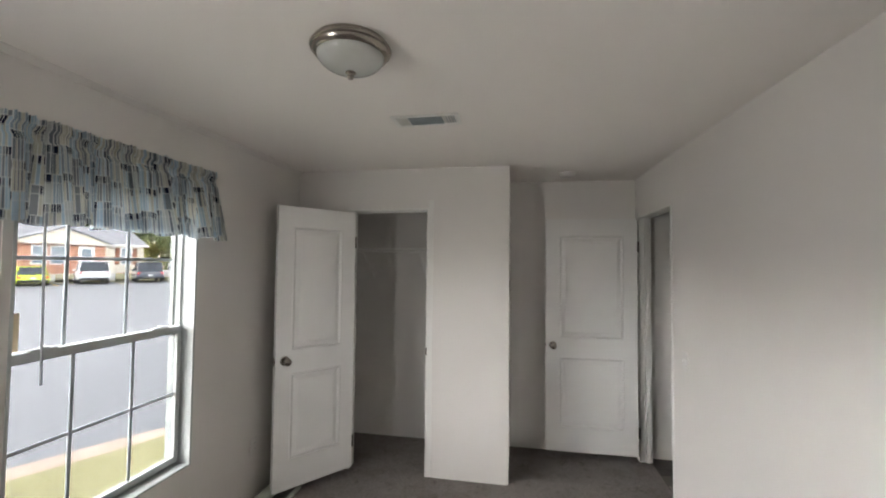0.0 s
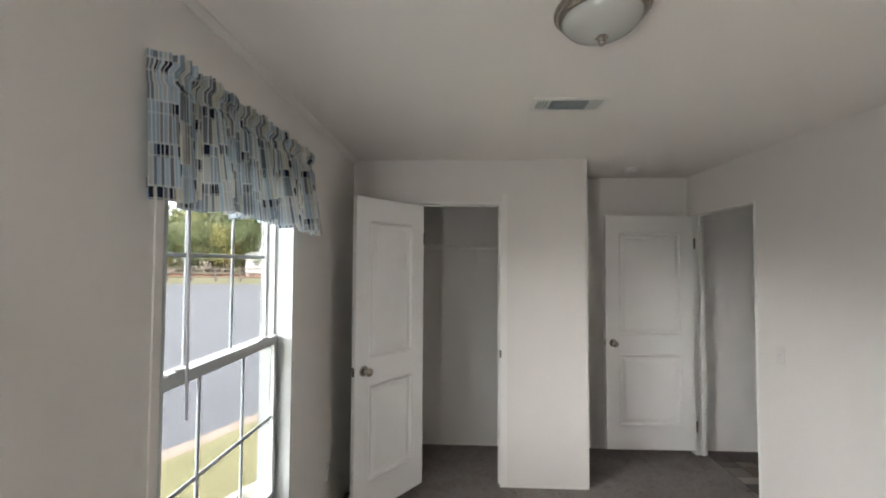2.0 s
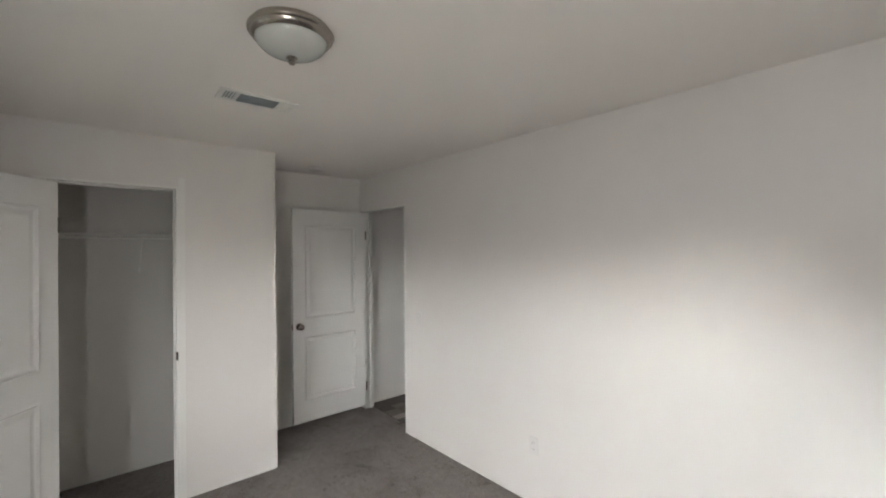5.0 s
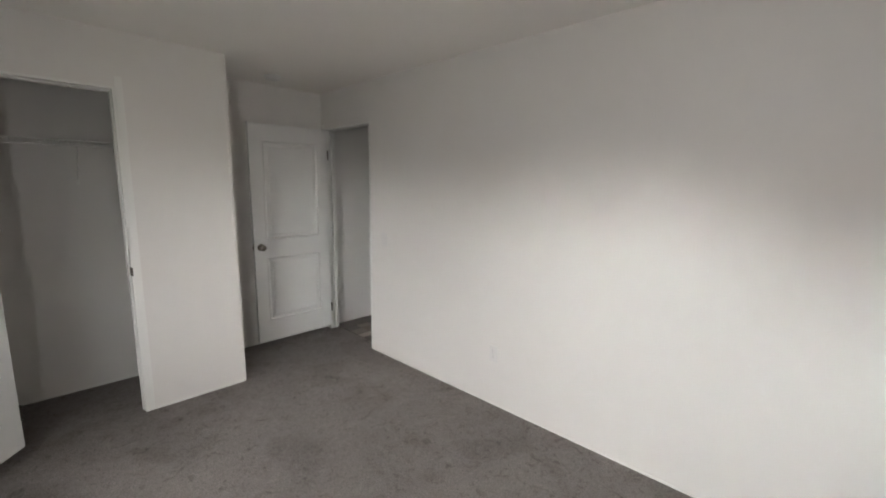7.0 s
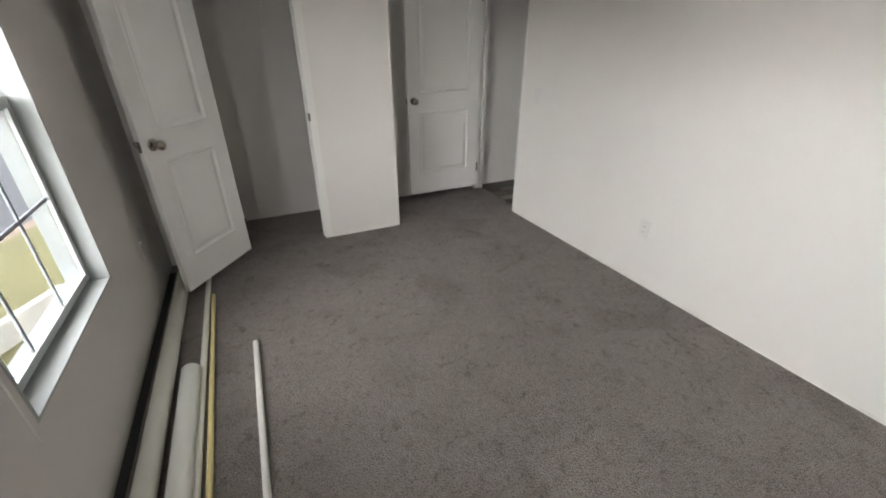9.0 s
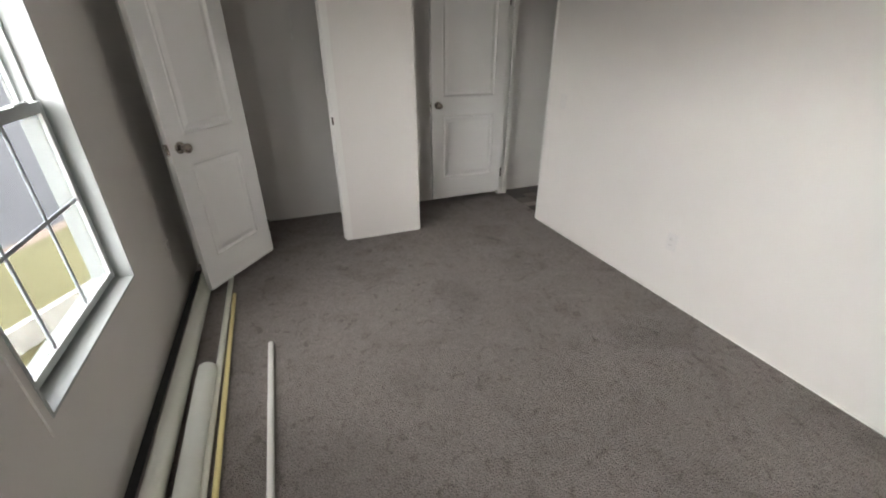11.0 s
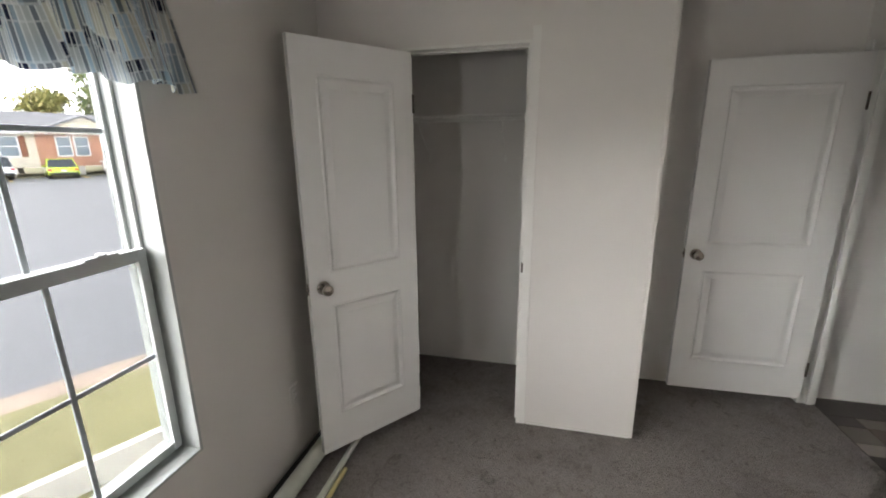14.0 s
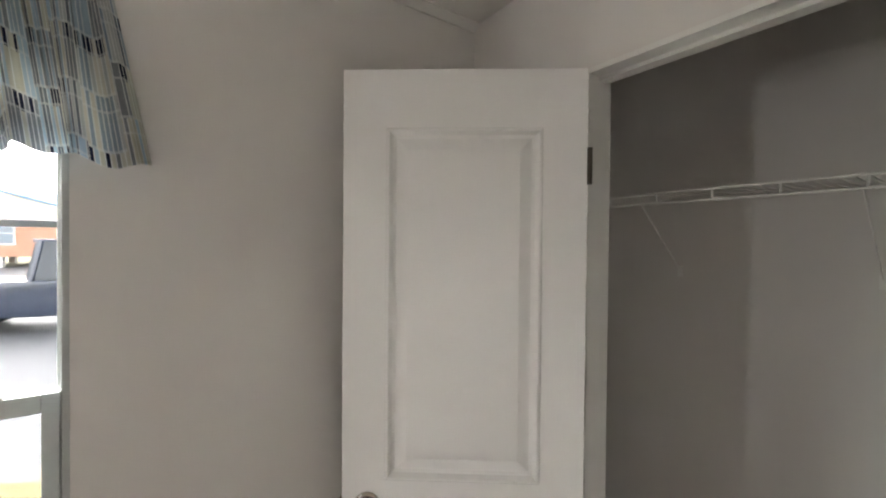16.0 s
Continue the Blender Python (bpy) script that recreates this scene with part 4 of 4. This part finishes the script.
def flag(x, y, top, turn):
    """A flag of red cloth with a navy corner, drooping from a thin pole."""
    fp = thing("flag_pole", pose(x, y, G, 0, 0, turn), "small faded red and navy flag on a pole", "flag", "flags on the lot")
    bm = bmesh.new()
    tube(bm, (0, 0, 0), (0, 0, top), 0.025, 8)
    lathe(bm, [(0, top + 0.05), (0.035, top + 0.03), (0.03, top), (0, top - 0.01)], 10)
    part("pole", bm, RIM, fp)
    for name, mat, cols, rows, off, label in (("cloth", FLAG, 13, 9, 0.0, "red flag cloth"), ("canton", FLAGBLUE, 5, 5, -0.012, "navy corner of the flag")):
        bm = bmesh.new()
        vs = [[bm.verts.new((0.03 + 0.085 * i, off + 0.07 * math.sin(i * 0.75) + 0.02 * math.sin(j), top - 0.05 - 0.085 * j - 0.045 * i)) for i in range(cols)] for j in range(rows)]
        for j in range(rows - 1):
            for i in range(cols - 1):
                bm.faces.new((vs[j][i], vs[j][i + 1], vs[j + 1][i + 1], vs[j + 1][i]))
        bmesh.ops.solidify(bm, geom=bm.faces[:], thickness=0.008)
        part(name, bm, mat, fp, label, True)


flag(-37.5, 40.5, 3.5, 0)
flag(-28.4, 4.1, 3.4, 100)


def tree(seed, h, spread, leaf):
    rng = random.Random(seed)
    t = thing("tree", pose(0, 0, 0), "tall roadside tree in early autumn leaf", "tree", "trees behind the lot")
    bm = bmesh.new()
    tube(bm, (0, 0, 0), (0.1, 0, h * 0.45), 0.22, 10, 0.15)
    tube(bm, (0.1, 0, h * 0.45), (-0.1, 0.1, h * 0.85), 0.15, 8, 0.05)
    tips = []
    for k in range(14):
        z = h * rng.uniform(0.25, 0.8)
        a, r = rng.uniform(0, 6.28), spread * rng.uniform(0.5, 1.0) * (1.15 - z / h)
        tip = Vector((math.cos(a) * r * 1.3, math.sin(a) * r * 1.3, z + rng.uniform(0.5, 2.0)))
        tube(bm, (0, 0, z), tip, 0.07, 6, 0.02)
        tips.append(tip)
    part("trunk", bm, BARK, t)
    vs, fs = [], []
    centers = tips + [Vector((rng.gauss(0, spread * 0.35), rng.gauss(0, spread * 0.35), h * rng.uniform(0.35, 1.0))) for _ in range(26)]
    for c in centers:
        cr = rng.uniform(0.6, 1.25) * spread * 0.32
        for _ in range(95):
            p = c + Vector((rng.gauss(0, 1), rng.gauss(0, 1), rng.gauss(0, 0.7))) * cr * 0.6
            s = rng.uniform(0.18, 0.42)
            q = Euler((rng.uniform(0, 6.28), rng.uniform(0, 6.28), rng.uniform(0, 6.28))).to_matrix()
            b0 = len(vs)
            vs += [p + q @ Vector(w) * s for w in ((-1, 0, 0), (0, -0.5, 0.1), (1, 0, 0), (0, 0.5, 0.1))]
            fs.append((b0, b0 + 1, b0 + 2, b0 + 3))
    me = bpy.data.meshes.new("crown")
    me.from_pydata(vs, [], fs)
    me.materials.append(leaf)
    cr = new("crown", me)
    cr.parent = t
    return t


kinds = [tree(1, 13, 4.2, LEAF), tree(2, 10, 3.8, LEAFGOLD), tree(3, 15, 4.8, LEAF)]
spots = []
rng = random.Random(11)
for k in range(26):
    spots.append((-66 + k * 3.9 + rng.uniform(-1, 1), 66 + rng.uniform(-5, 9), 0.75 + rng.random() * 0.5))
for k in range(3):
    spots.append((-52 - k * 2.2 + rng.uniform(-1, 1), 48 - k * 4.6 + rng.uniform(-2, 2), 0.6 + rng.random() * 0.3))
for k in range(16):
    spots.append((-62 + k * 3.6 + rng.uniform(-1, 1), 55 + rng.uniform(-3, 3) - 0.12 * k, 0.45 + rng.random() * 0.25))
for i, (x, y, s) in enumerate(spots):
    m = pose(x, y, G - 0.05, 0, 0, rng.uniform(0, 360)) @ Matrix.Diagonal((s, s, s, 1))
    if i < 3:
        kinds[i].matrix_basis = m
    else:
        c = copy_thing(kinds[i % 3], m)
        c.matrix_basis = m

# the wood behind the dirt bank: overlapping crowns down to the ground, joined
rng = random.Random(21)
vs, fs = [], []
for k in range(170):
    cx, cy = -74 + k * 0.68 + rng.uniform(-1, 1), 60 + rng.uniform(-2.5, 5)
    top = 6.5 + 2.2 * math.sin(k * 0.19) + 1.4 * math.sin(k * 0.47) + rng.uniform(-1.2, 1.6)
    for _ in range(190):
        z = top * rng.random() ** 0.8
        r = 1.9 * (1.15 - 0.75 * z / top)
        p = Vector((cx + rng.gauss(0, r * 0.6), cy + rng.gauss(0, r * 0.6), G + z))
        q = Euler((rng.uniform(0, 6.28), rng.uniform(0, 6.28), rng.uniform(0, 6.28))).to_matrix()
        n0, size = len(vs), rng.uniform(0.2, 0.45)
        vs += [p + q @ Vector(w) * size for w in ((-1, 0, 0), (0, -0.5, 0.1), (1, 0, 0), (0, 0.5, 0.1))]
        fs.append((n0, n0 + 1, n0 + 2, n0 + 3))
me = bpy.data.meshes.new("woods")
me.from_pydata(vs, [], fs)
me.materials.append(leaf_material("hazy_wood_leaves", (0.13, 0.17, 0.08), (0.34, 0.35, 0.17)))
tagged(new("woods", me), "distant pale green wood behind the dirt bank", "woods", kind="stuff")

# painted lot marks
for k, (x, y) in enumerate(((-33.0, 33.4), (-35.2, 30.2), (-37.2, 26.6), (-38.5, 22.6), (-36.5, 13.5))):
    bm = bmesh.new()
    box(bm, (-1.6, -0.06, G + 0.002), (1.6, 0.06, G + 0.006), m=pose(x + 2.2, y - 0.9, 0, 0, 0, HEAD - 12))
    tagged(mesh_object("parking_line", bm, STAKE), "faded yellow painted parking line", "road marking", "parking lines", "structure")

# hall floor: vinyl printed as mixed stone blocks
hf = structure("floor_hall", material("hall_grout", (0.08, 0.065, 0.055), 0.6, vary=0.1), "stone-patterned vinyl hall floor", "floor", ((XR2, 2.85, -0.06), (3.3, YB, 0.0)))
tones = [material("stone_block_%s" % n, c, 0.45, vary=0.2, scale=9) for n, c in (("brown", (0.075, 0.048, 0.034)), ("grey", (0.11, 0.088, 0.075)), ("pale", (0.24, 0.21, 0.18)), ("dark", (0.035, 0.027, 0.023)))]
rng = random.Random(5)
y, j = 2.855, 0
while y < YB - 0.02:
    dy = (0.10, 0.15, 0.10, 0.18)[j % 4]
    x = XR2 + 0.004
    while x < 3.29:
        dx = rng.choice((0.1, 0.15, 0.2))
        x1, y1 = min(x + dx, 3.295), min(y + dy, YB - 0.005)
        bm = bmesh.new()
        box(bm, (x, y, 0.0), (x1 - 0.004, y1 - 0.004, 0.003))
        part("stone_block", bm, rng.choice((tones[0], tones[3], tones[3], tones[1], tones[2])), hf)
        x += dx
    y += dy
    j += 1
